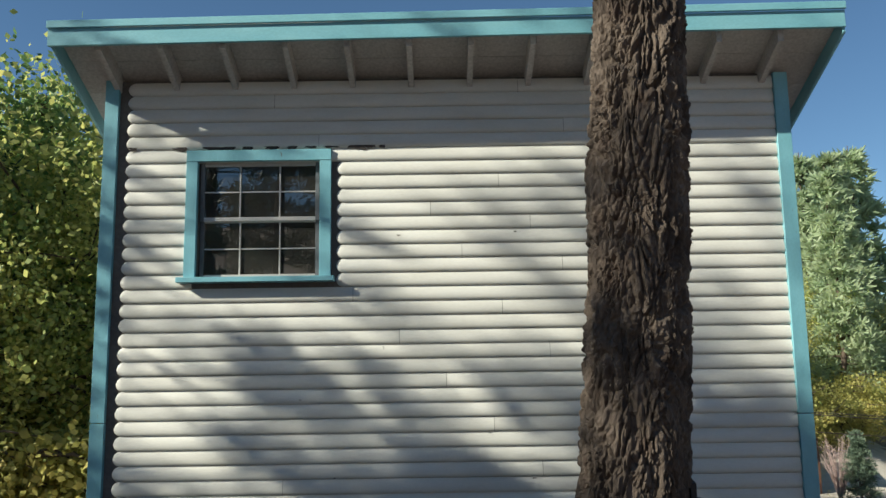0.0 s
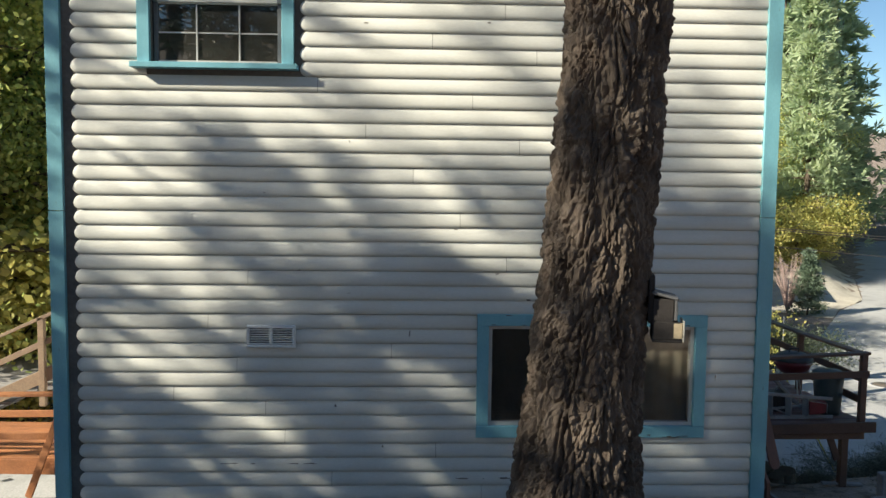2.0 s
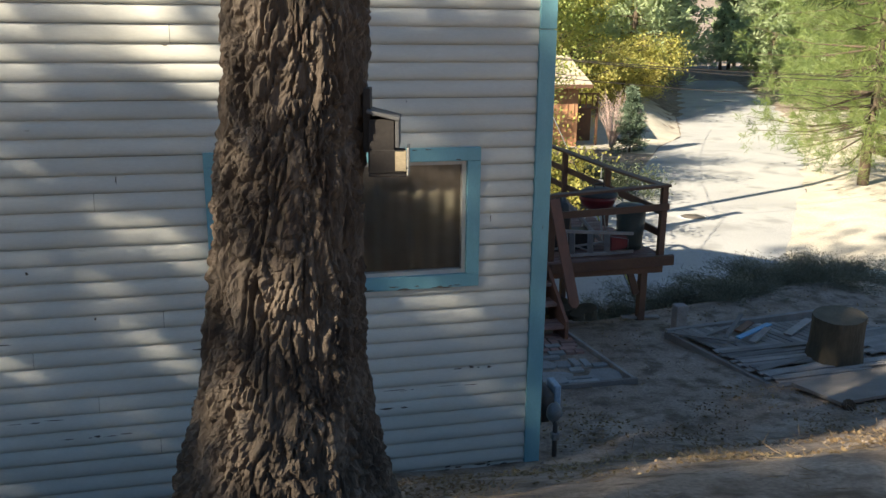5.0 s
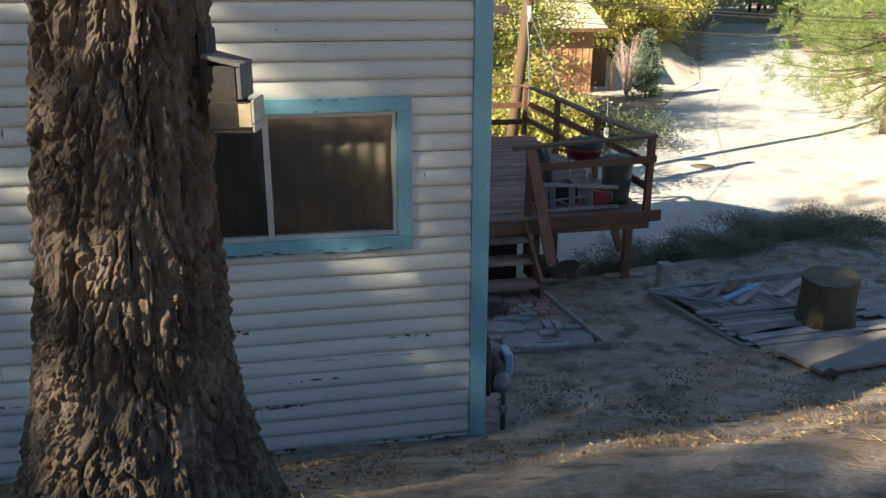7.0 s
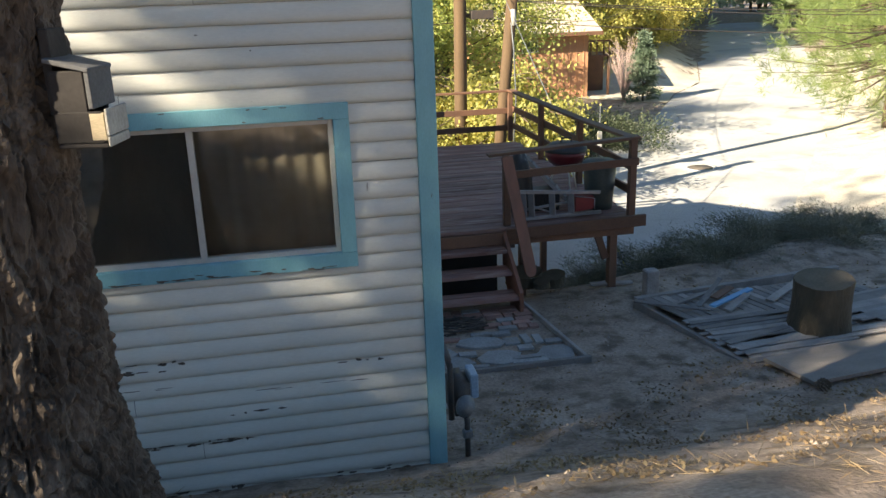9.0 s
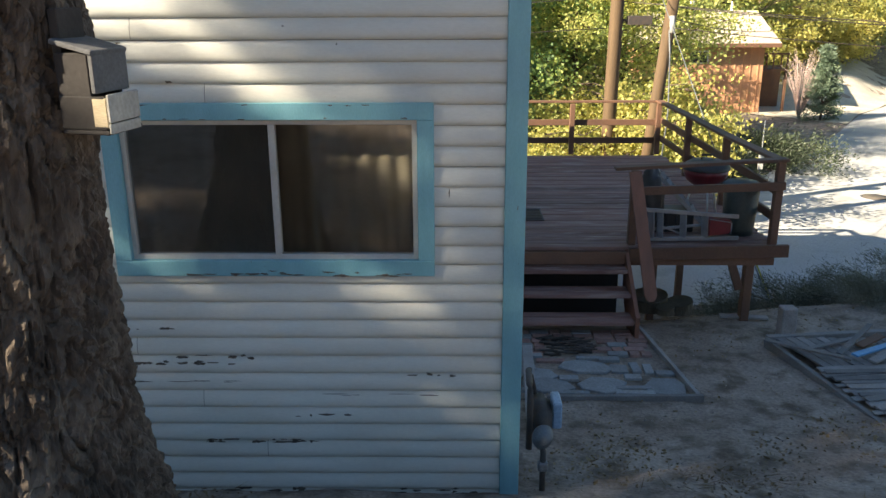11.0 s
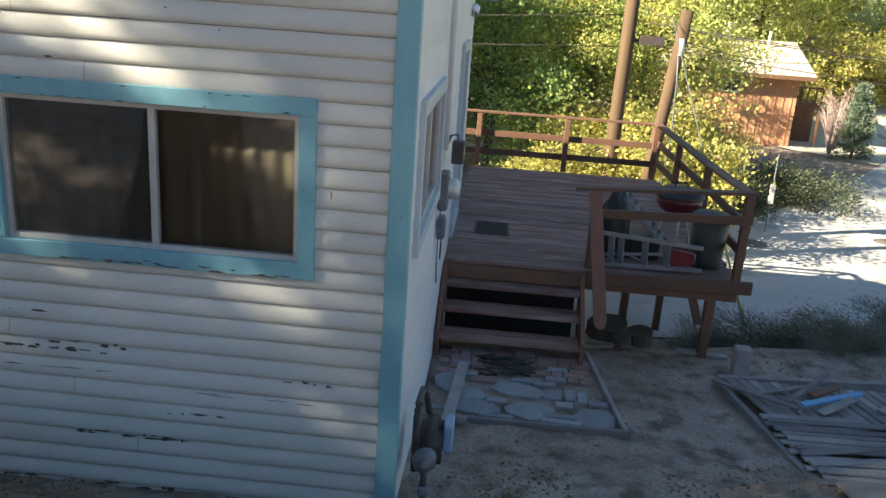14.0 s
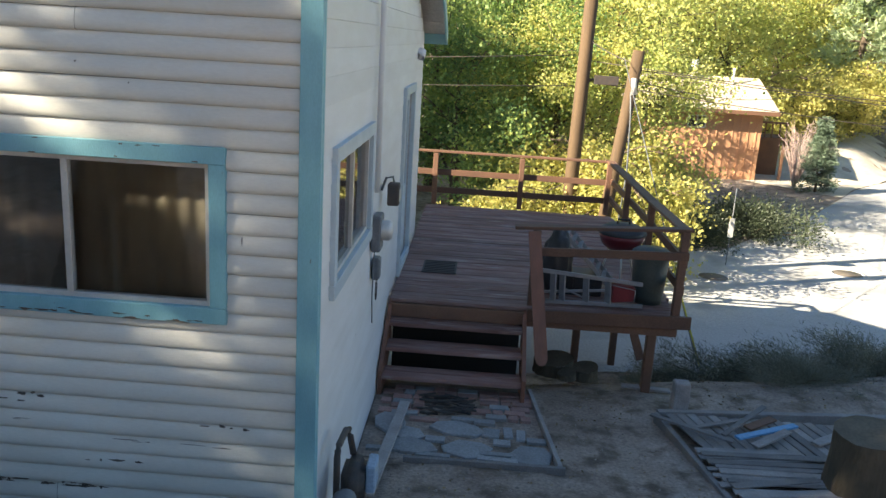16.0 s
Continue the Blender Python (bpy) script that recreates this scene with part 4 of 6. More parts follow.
# low platform with heaped weathered boards
plat = thing("low_platform", (7.2, 9.2, -0.35), "low grey wooden platform covered with weathered boards", "platform")
PZ = -0.255
def plat_edge(y):
    return 6.27 - (y - 8.35) * 0.19
beam("edge_beam", (5.93, 10.12, PZ - 0.06), (6.27, 8.33, PZ - 0.06), 0.05, 0.11, GREYWOOD, plat)
beam("edge_beam", (6.29, 8.31, PZ - 0.05), (9.2, 8.7, PZ - 0.05), 0.07, 0.12, GREYWOOD, plat)
beam("edge_beam", (5.95, 10.16, PZ - 0.05), (8.8, 10.5, PZ - 0.05), 0.07, 0.10, GREYWOOD, plat)
for k in range(19):
    y = 8.40 + k * 0.05
    x0 = plat_edge(y) - 0.0
    beam("board", (x0 + rnd.uniform(-0.02, 0.12), y, PZ + rnd.uniform(0, 0.03)), (x0 + rnd.uniform(0.8, 1.9), y + 0.13 + rnd.uniform(-0.09, 0.09), PZ + 0.01 + rnd.uniform(0, 0.04)), rnd.uniform(0.05, 0.10), 0.016, GREYWOOD, plat)
    beam("board", (x0 + rnd.uniform(1.6, 2.0), y + 0.2, PZ), (x0 + 2.9, y + 0.36, PZ + 0.01), 0.085, 0.02, GREYWOOD, plat)
for k in range(24):
    x = 6.05 + k * 0.105
    beam("board", (x + 0.22, 9.36 + rnd.uniform(-0.03, 0.03), PZ), (x, 10.1 + rnd.uniform(-0.02, 0.02), PZ), 0.09, 0.02, GREYWOOD, plat)
SHEET = material("old_plywood", (0.26, 0.23, 0.21), (0.20, 0.175, 0.16), 2.5, 0.85, 0.5, 50, (1, 3, 1))
v = [(6.38, 8.22, -0.175), (6.42, 7.52, -0.085), (9.3, 7.88, -0.105), (9.15, 8.60, -0.195)]
sheet = raw("plywood_sheet", [(x, y, z + d) for d in (-0.035, 0.0) for x, y, z in v], [(3, 2, 1, 0), (4, 5, 6, 7), (0, 1, 5, 4), (1, 2, 6, 5), (2, 3, 7, 6), (3, 0, 4, 7)], SHEET)
tagged(sheet, "weathered plywood sheet lying against the platform", "plywood")
BLUEBOARD = material("bright_blue_paint", (0.08, 0.30, 0.55), (0.10, 0.36, 0.60), 5, 0.5, 0.2, 50, (1, 1, 1), (0.3, 0.3, 0.3), 8, 0.66)
for nm, p, q, w, mt, lb in (("blue_board", (6.54, 9.50, -0.17), (7.19, 9.82, -0.15), 0.075, BLUEBOARD, "bright blue painted board on the board heap"),
                            ("grey_board", (5.83, 9.93, -0.20), (6.50, 9.45, -0.19), 0.06, GREYWOOD, "grey board jutting over the platform edge"),
                            ("grey_board", (6.45, 9.62, -0.21), (6.98, 10.12, -0.11), 0.055, GREYWOOD, "pale grey board lying askew on the heap"),
                            ("grey_board", (6.68, 9.42, -0.2), (7.06, 9.66, -0.14), 0.09, GREYWOOD, "short pale board in the heap"),
                            ("grey_board", (6.2, 9.75, -0.22), (6.7, 9.95, -0.2), 0.05, GREYWOOD, "narrow grey board in the heap"),
                            ("grey_board", (7.3, 9.6, -0.22), (7.9, 10.0, -0.2), 0.1, GREYWOOD, "wide grey board in the heap"),
                            ("rusty_board", (6.72, 9.78, -0.2), (7.02, 9.96, -0.16), 0.10, RAILWOOD, "reddish brown board in the heap")):
    tagged(beam(nm, p, q, w, 0.022, mt), lb, "board", "boards heaped on the platform")
STUMPW = material("stump_bark", (0.10, 0.08, 0.054), (0.062, 0.05, 0.034), 5, 0.9, 0.9, 30, (1, 1, 0.3), bump_size=0.02)
CUTW = material("cut_wood", (0.15, 0.12, 0.085), (0.11, 0.09, 0.062), 6, 0.85, 0.4, 40)


def stump(name, x, y, z, r, h, label, sides=40):
    st = thing(name, (x, y, z), label, "stump")
    v, f = [], []
    rings = 10
    for i in range(rings + 1):
        t = i / rings
        for k in range(sides):
            a = 2 * math.pi * k / sides
            rr = r * (1 + 0.10 * (1 - t) ** 3 + 0.06 * noise.noise(Vector((math.cos(a) * 2, math.sin(a) * 2, t * 1.5 + x))) + 0.035 * abs(math.sin(7 * a + 2 * noise.noise(Vector((t * 2, x, 0))))))
            v.append((x + rr * math.cos(a), y + rr * math.sin(a), z + t * h + (0.03 * math.sin(a + 1) if i == rings else 0)))
    for i in range(rings):
        for k in range(sides):
            k2 = (k + 1) % sides
            f.append((i * sides + k, i * sides + k2, (i + 1) * sides + k2, (i + 1) * sides + k))
    raw("bark", v, f, STUMPW, st, smooth=True)
    top = v[-sides:]
    c = (x, y, z + h)
    raw("cut_face", [Vector(p) + Vector((0, 0, 0.002)) for p in top] + [Vector(c)], [(k, (k + 1) % sides, sides) for k in range(sides)], CUTW, st, "pale sawn top")
    return st


stump("tree_stump", 7.40, 8.86, PZ, 0.275, 0.54, "upright sawn log with brown bark on platform")
stump("low_stump", 5.35, 11.35, -0.46, 0.15, 0.13, "low pale sawn stump below the deck")
stump("low_stump", 5.0, 11.45, -0.44, 0.22, 0.15, "broad mossy stump below the deck")
stump("low_stump", 5.12, 11.1, -0.38, 0.10, 0.07, "small split log below the deck")
small_post = tagged(box("short_post", (6.11, 10.22, -0.42), (6.27, 10.36, 0.02), GREYWOOD, bev=0.012), "short grey square post beside the platform", "post")

# pipe marker and guy wire beyond the deck
marker = thing("marker_post", (9.8, 21.1, -1.5), "thin marker post with a grey tag by road", "post")
tube("rod", [(9.8, 21.1, -1.6), (9.8, 21.1, 0.35)], 0.011, METAL_GREY, marker)
box("tag", (9.74, 21.08, -0.80), (9.86, 21.095, -0.35), ALU, marker, bev=0.004)
YELLOW = material("yellow_guard", (0.62, 0.52, 0.06), (0.55, 0.45, 0.05), 6, 0.5, 0.1, 50)
guy = thing("guy_wire", (7.38, 13.72, -1.0), "guy wire with yellow plastic guard", "wire")
tube("wire", [(7.38, 13.72, -1.3), (6.45, 17.9, 3.1)], 0.008, METAL_GREY, guy, sides=6)
tube("guard", [(7.38, 13.72, -1.2), (7.0, 15.4, 0.45)], 0.014, YELLOW, guy, "yellow plastic guard", sides=8)
# manholes
IRON = material("worn_cast_iron", (0.09, 0.075, 0.065), (0.13, 0.11, 0.09), 8, 0.6, 0.4, 60)
for x, y in ((12.55, 21.0), (35.0, 56.0), (9.2, 19.9)):
    z = float(ground_z(x, y))
    mh = thing("manhole_cover", (x, y, z), "round iron manhole cover in the asphalt", "manhole", "manhole covers")
    lathe("cover", [(0.0, 0.065), (0.30, 0.065), (0.31, 0.05), (0.31, 0.0)], IRON, mh, (x, y, z), 24)
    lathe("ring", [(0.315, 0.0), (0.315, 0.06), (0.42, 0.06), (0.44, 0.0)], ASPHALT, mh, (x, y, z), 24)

# ---- trees ----
def leaf_cloud(pts, size, aspect, rs, along=None, bend=0.0):
    """Diamond leaves, one at each point: verts and faces as arrays. along: the way that each one points."""
    n = len(pts)
    d = rs.normal(size=(n, 3)) if along is None else along + rs.normal(size=(n, 3)) * bend
    d /= np.linalg.norm(d, axis=1)[:, None] + 1e-9
    s = np.cross(d, rs.normal(size=(n, 3)))
    s /= np.linalg.norm(s, axis=1)[:, None] + 1e-9
    ln = size * rs.uniform(0.6, 1.35, n)[:, None]
    v = np.stack([pts, pts + d * ln * 0.5 + s * ln * aspect * 0.5, pts + d * ln, pts + d * ln * 0.5 - s * ln * aspect * 0.5], 1).reshape(-1, 3)
    f = np.arange(n * 4).reshape(n, 4)
    return v, f


def cloud_mesh(name, v, f, mat, parent):
    me = bpy.data.meshes.new(name)
    me.vertices.add(len(v))
    me.vertices.foreach_set("co", v.astype(np.float32).ravel())
    me.loops.add(len(f) * 4)
    me.loops.foreach_set("vertex_index", f.astype(np.int32).ravel())
    me.polygons.add(len(f))
    me.polygons.foreach_set("loop_start", np.arange(0, len(f) * 4, 4, dtype=np.int32))
    me.materials.append(mat)
    me.update(calc_edges=True)
    me.validate()
    ob = link_mesh(name, me, parent)
    ob["kind"] = "stuff"
    return ob


def add_tubes(lines, name, mat, parent, sides=6):
    v, f = [], []
    for pts, rad in lines:
        a, b = tube_points(pts, rad, sides, cap=False)
        o = len(v)
        v += a
        f += [tuple(i + o for i in q) for q in b]
    ob = raw(name, v, f, mat, parent, smooth=True)
    ob["kind"] = "stuff"
    return ob


def broadleaf(name, label, height, spread, mat, seed, clusters=170, per=62, size=0.13, low=0.18, bark=None, group=""):
    """A broad-leaved tree at the origin: a tapered trunk, limbs, and clusters of single leaves at the twig ends."""
    rs, rd = np.random.RandomState(seed), random.Random(seed)
    t = thing(name, (0, 0, 0), label, "tree", group)
    lines = []
    trunk = [Vector((0.25 * noise.noise(Vector((seed, h, 0))), 0.25 * noise.noise(Vector((seed, h, 5))), h * height * 0.8)) for h in np.linspace(0, 1, 9)]
    trunk[0] = Vector((0, 0, -0.3))
    tr = [0.022 * height * (1 - 0.85 * i / 8) for i in range(9)]
    v, f = tube_points(trunk, tr, 10)
    raw("trunk", v, f, bark or BARK_FAR, t, smooth=True)
    ends = []
    n_limb = 16
    for k in range(n_limb):
        h = low + (0.95 - low) * (k + rd.random()) / n_limb
        i = min(7, int(h * 8))
        p = trunk[i].lerp(trunk[i + 1], h * 8 - i)
        a = k * 2.4 + rd.uniform(-0.4, 0.4)
        reach = spread * (0.45 + 0.75 * math.sin(math.pi * min(1, 0.15 + 0.8 * (h - low) / (1 - low)))) * rd.uniform(0.65, 1.1)
        q = p + Vector((math.cos(a) * reach, math.sin(a) * reach, reach * rd.uniform(0.2, 0.75)))
        mid = p.lerp(q, 0.5) + Vector((0, 0, 0.12 * reach))
        lines.append(([p, mid, q], [tr[i] * 0.45, tr[i] * 0.25, 0.012]))
        for _ in range(4):
            s = p.lerp(q, rd.uniform(0.35, 1.0))
            e = s + Vector((rd.gauss(0, 1), rd.gauss(0, 1), rd.gauss(0.2, 0.7))) * spread * 0.26
            lines.append(([s, s.lerp(e, 0.5) + Vector((0, 0, 0.08)), e], [0.022, 0.014, 0.006]))
            ends += [e, s.lerp(e, 0.5)]
        ends.append(q)
    ends.append(trunk[-1])
    add_tubes(lines, "branchwork", bark or BARK_FAR, t)
    pts = []
    for c in range(clusters):
        e = ends[c % len(ends)]
        w = spread * rd.uniform(0.10, 0.19)
        pts.append(np.array(e) + rs.normal(size=(per, 3)) * w * np.array([1, 1, 0.7]))
    pts = np.concatenate(pts)
    v, f = leaf_cloud(pts, size, 0.72, rs)
    cloud_mesh("crown", v, f, mat, t)
    return t


def conifer(name, label, height, base, mat, seed, whorls=22, limbs=6, tufts=7, needles=16, length=0.26, width=0.14, start=0.12, droop=0.12, bark=None, shape=0.8, group=""):
    """A needle tree at the origin: trunk, whorls of limbs, tufts of needles along them."""
    rs, rd = np.random.RandomState(seed), random.Random(seed)
    t = thing(name, (0, 0, 0), label, "tree", group)
    bend = [Vector((0.012 * height * noise.noise(Vector((seed, i * 0.6, 0))), 0.012 * height * noise.noise(Vector((seed, i * 0.6, 4))), height * i / 10)) for i in range(11)]
    bend[0] = Vector((0, 0, -0.4))
    v, f = tube_points(bend, [0.016 * height * (1 - 0.95 * i / 10) + 0.008 for i in range(11)], 9)
    raw("trunk", v, f, bark or BARK_FAR, t, smooth=True)
    lines, pts, way = [], [], []
    for w in range(whorls):
        h = start + (0.985 - start) * (w + 0.5 * rd.random()) / whorls
        i = min(9, int(h * 10))
        p = bend[i].lerp(bend[i + 1], h * 10 - i)
        reach0 = base * (1 - (h - start) / (1 - start)) ** shape + 0.12
        for k in range(limbs):
            if rd.random() < 0.12:
                continue
            a = rd.uniform(0, 6.283)
            reach = reach0 * rd.uniform(0.55, 1.12)
            rise = rd.uniform(-0.5, 0.5) * 0.5 + 0.25 * h - droop
            q = p + Vector((math.cos(a) * reach, math.sin(a) * reach, reach * rise))
            lines.append(([p, p.lerp(q, 0.5) - Vector((0, 0, 0.05 * reach)), q], [0.02 + 0.008 * reach, 0.016, 0.006]))
            for j in range(tufts):
                s = 1.0 - 0.72 * (j / tufts) ** 1.1
                c = p.lerp(q, s) + Vector((rd.gauss(0, 1), rd.gauss(0, 1), rd.gauss(0, 0.6))) * 0.11 * reach
                out = np.array(((q - p).normalized() + Vector((0, 0, 0.35))))
                pts.append(np.repeat(np.array(c)[None], needles, 0) + rs.normal(size=(needles, 3)) * 0.05)
                way.append(np.repeat(out[None], needles, 0))
    add_tubes(lines, "branchwork", bark or BARK_FAR, t, 5)
    v, f = leaf_cloud(np.concatenate(pts), length, width, rs, np.concatenate(way), 0.85)
    cloud_mesh("crown", v, f, mat, t)
    return t


def place(ob, spots, scale0=1.0):
    """The first spot moves the thing itself, the others take copies. A spot: x, y, turn, size and, where the ground is not its foot, z."""
    for i, (x, y, turn, s, *z) in enumerate(spots):
        zz = z[0] if z else float(ground_z(x, y))
        m = Matrix.Translation((x, y, zz)) @ Matrix.Rotation(turn, 4, "Z")
        if i == 0:
            first = m
            first_s = s
            continue
        c = copy_thing(ob, m)
        c.scale = (s, s, s * (0.94 + 0.12 * ((i * 37) % 10) / 10))
    ob.matrix_basis = first
    ob.scale = (first_s,) * 3


YEL = leaf_material("yellow_green_leaves", [(0.18, 0.27, 0.09), (0.38, 0.45, 0.14), (0.62, 0.60, 0.20), (0.79, 0.70, 0.28)], 0.5)
GREENLEAF = leaf_material("green_leaves", [(0.09, 0.18, 0.08), (0.16, 0.28, 0.10), (0.30, 0.40, 0.12), (0.50, 0.50, 0.14)], 0.5)
GOLD = leaf_material("golden_leaves", [(0.22, 0.28, 0.09), (0.50, 0.46, 0.14), (0.74, 0.61, 0.21)], 0.5)
NEEDLE = leaf_material("pine_needles", [(0.09, 0.15, 0.06), (0.16, 0.23, 0.08), (0.24, 0.31, 0.10), (0.33, 0.37, 0.13)], 0.4)
DARKNEEDLE = leaf_material("dark_pine_needles", [(0.02, 0.045, 0.02), (0.035, 0.075, 0.03), (0.06, 0.11, 0.04)], 0.2)
BLUENEEDLE = leaf_material("blue_spruce_needles", [(0.10, 0.16, 0.11), (0.17, 0.23, 0.16), (0.24, 0.30, 0.2)], 0.2)
DRYBUSH = leaf_material("grey_green_bush", [(0.10, 0.11, 0.085), (0.16, 0.17, 0.125), (0.23, 0.23, 0.17)], 0.2)

# darker bush leaves: the roadside bush's shade is put into the colour
SHADEBUSH = leaf_material("shaded_bush_leaves", [(0.035, 0.05, 0.03), (0.06, 0.08, 0.045), (0.10, 0.115, 0.07)], 0.2)

# yellowing trees behind the deck and past the house's corner
place(broadleaf("yellow_tree", "tall broadleaf tree with yellowing autumn leaves", 9.0, 3.3, YEL, 3, 300, 105, 0.105, 0.08, group="yellowing trees beyond the deck"),
      [(7.6, 26.6, 0, 0.85), (6.0, 25.0, 2.0, 0.7), (2.6, 36.0, 1.1, 1.0), (6.0, 40.0, 3.0, 1.05), (10.2, 42.5, 4.0, 1.1), (-8.6, 19.0, 0.7, 1.15), (-12.4, 21.5, 2.8, 1.3), (-16.0, 27, 5.0, 1.6), (-10.6, 16.8, 1.7, 0.75), (-9.6, 20.5, 4.1, 1.5), (-12.0, 24.0, 0.2, 1.75), (17.0, 49.0, 2.2, 1.2), (12.5, 45.0, 5.2, 1.3), (22.0, 56.0, 0.4, 1.3), (8.0, 43.0, 0.4, 1.3), (25.5, 59.0, 1.4, 1.2)])
place(broadleaf("green_tree", "broadleaf tree still mostly green", 8.0, 2.9, GREENLEAF, 8, 280, 100, 0.105, 0.1, group="green trees beyond the deck"),
      [(3.3, 24.0, 0, 0.8), (4.6, 27.5, 2.3, 0.95), (2.3, 29.0, 4, 1.1), (-11.8, 18.6, 1.2, 1.3), (-15.4, 21.0, 3.1, 1.8), (-10.8, 22.5, 0.5, 1.7)])
place(broadleaf("golden_shrub", "bushy shrub with bright golden leaves", 2.8, 1.5, GOLD, 12, 130, 75, 0.09, 0.05, group="golden shrubs"),
      [(7.3, 19.3, 0, 0.95, -1.6), (6.6, 21.4, 1.0, 1.1, -1.6), (4.9, 19.4, 2.0, 0.8, -1.5), (19.6, 44.5, 3.0, 1.4), (17.0, 43.0, 0.4, 1.6), (21.8, 45.8, 4.0, 1.4), (24.0, 48.5, 2.2, 1.7), (14.5, 43.5, 5.0, 1.5), (26.0, 52.0, 1.1, 1.6), (-8.2, 17.6, 0.3, 1.0), (-10.4, 18.5, 3.3, 1.3), (-8.5, 16.8, 2.3, 1.7), (-9.8, 17.4, 4.3, 2.2)])
# pines of the wooded hill and beside the road
rf_ = random.Random(21)
# distance haze is painted in: needles paler and greyer than on near pines
HILLNEEDLE = leaf_material("haze_toned_needles", [(0.28, 0.38, 0.23), (0.40, 0.49, 0.29), (0.52, 0.58, 0.36)], 0.45)
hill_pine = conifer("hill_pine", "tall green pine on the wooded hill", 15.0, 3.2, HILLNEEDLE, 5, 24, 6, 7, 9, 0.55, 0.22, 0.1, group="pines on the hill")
spots = [(24.6, 50.5, 1.0, 0.95), (27.0, 56.0, 3.3, 1.2), (33.5, 69, 2.2, 1.55), (37, 72, 4.2, 1.7), (30.5, 67.5, 5.1, 1.45), (41.5, 77, 0.9, 1.8), (28, 62, 0, 1.1), (24, 66, 1, 1.0), (31.5, 70, 2, 1.15), (35, 78, 3, 1.2), (20, 62, 4, 1.1), (40, 85, 5, 1.1), (38.5, 98, 0.6, 1.3), (50, 92, 1, 1.4), (54, 96, 2, 1.5), (58, 92, 3, 1.4), (46, 96, 4, 1.5), (62, 98, 4, 1.5)]
for k in range(60):
    a = rf_.uniform(0.30, 0.66)
    r = rf_.uniform(70, 130)
    spots.append((2 + r * math.sin(a), r * math.cos(a), rf_.uniform(0, 6), rf_.uniform(0.75, 1.3)))
for k in range(60):
    x = rf_.uniform(-40, 70)
    y = rf_.uniform(58, 130)
    edge = float(np.interp(x, FAR_X, FAR_Y))
    if y < edge + 5 and y > float(np.interp(x, EDGE_X, EDGE_Y)) - 6:
        y = edge + rf_.uniform(6, 30)
    spots.append((x, y, rf_.uniform(0, 6), rf_.uniform(0.8, 1.3)))
spots = [s for s in spots if not (s[1] < 100 and float(np.interp(s[0], EDGE_X, EDGE_Y)) - 3.5 < s[1] < float(np.interp(s[0], FAR_X, FAR_Y)) + 3.5)]
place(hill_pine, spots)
road_pine = conifer("road_pine", "broad long-needled pine beside the road", 11.0, 4.7, NEEDLE, 9, 22, 9, 11, 40, 0.30, 0.045, 0.10, 0.08, shape=0.5, group="pines beside the road")
place(road_pine, [(20.0, 23.6, 0, 1.0), (27.5, 31.0, 2.0, 1.1), (33.0, 38.0, 4.0, 1.1), (41.0, 50.0, 1.0, 1.2), (50, 66, 3.0, 1.25), (58, 78, 5, 1.3), (30, 24, 1.7, 1.1)])
spruce = conifer("blue_spruce", "small blue-green spruce beside the road bank", 3.6, 1.05, BLUENEEDLE, 14, 20, 9, 6, 12, 0.20, 0.2, 0.03, 0.15, shape=0.9)
place(spruce, [(16.35, 33.1, 0, 0.74, -1.42)])
# the pines whose shade falls on the house
shade_pine = conifer("shade_pine", "tall dark pine standing uphill of the house", 13.0, 2.3, DARKNEEDLE, 17, 26, 6, 7, 12, 0.42, 0.12, 0.1, 0.1, shape=0.5, group="pines uphill")
# last three: unseen, added behind the camera to darken the upper window's reflection
place(shade_pine, [(-11.6, 0.5, 2.0, 0.80), (-11.5, 1.35, 3.0, 0.66), (-11.0, 1.9, 0.7, 0.50), (-10.6, 1.5, 4.4, 0.52), (-12.5, 5.8, 4.0, 0.80), (-13.5, -2.9, 1.0, 0.64), (-16.5, -4.6, 5.0, 0.86), (-4.6, -9.0, 1.0, 0.85), (-2.6, -11.5, 3.0, 1.1), (-7.0, -10.5, 0.5, 1.0)])
open_pine = conifer("open_pine", "pine with an open crown uphill of the house", 13.0, 2.3, DARKNEEDLE, 19, 16, 5, 5, 11, 0.42, 0.12, 0.1, 0.1, shape=0.5, group="pines uphill")
place(open_pine, [(-11.5, 2.0, 0, 0.70), (-10.8, 3.3, 3.0, 0.46), (-13.0, 2.9, 1.0, 0.60)])
thin_pine = conifer("thin_pine", "tall sparse pine standing uphill of the house", 16.0, 3.6, DARKNEEDLE, 41, 15, 5, 4, 13, 0.42, 0.11, 0.3, 0.05, shape=0.3, group="pines uphill")
place(thin_pine, [(-12.4, 4.3, 0, 0.88), (-13.2, -3.6, 2.2, 0.98), (-15.0, 3.1, 4.0, 1.08), (-13.6, -0.9, 1.0, 0.86)])
side_pine = conifer("side_pine", "tall dark pine behind the landing", 15.0, 3.0, DARKNEEDLE, 43, 22, 6, 8, 14, 0.4, 0.12, 0.38, 0.1, shape=0.5)
place(side_pine, [(-11.6, 16.6, 0, 1.0)])
# limbs of the pine beside the house, high above
crown = conifer("pine_top", "green crown of the tall pine", 9.0, 2.6, DARKNEEDLE, 23, 16, 6, 8, 12, 0.4, 0.1, 0.05, 0.1)
for c in list(crown.children):
    if c.name.startswith("trunk"):
        bpy.data.objects.remove(c)
for c in list(crown.children):
    c.parent = pine
    c.matrix_parent_inverse = Matrix.Translation(pine.location).inverted() @ Matrix.Translation((1.5, 5.05, 9.0))
bpy.data.objects.remove(crown)


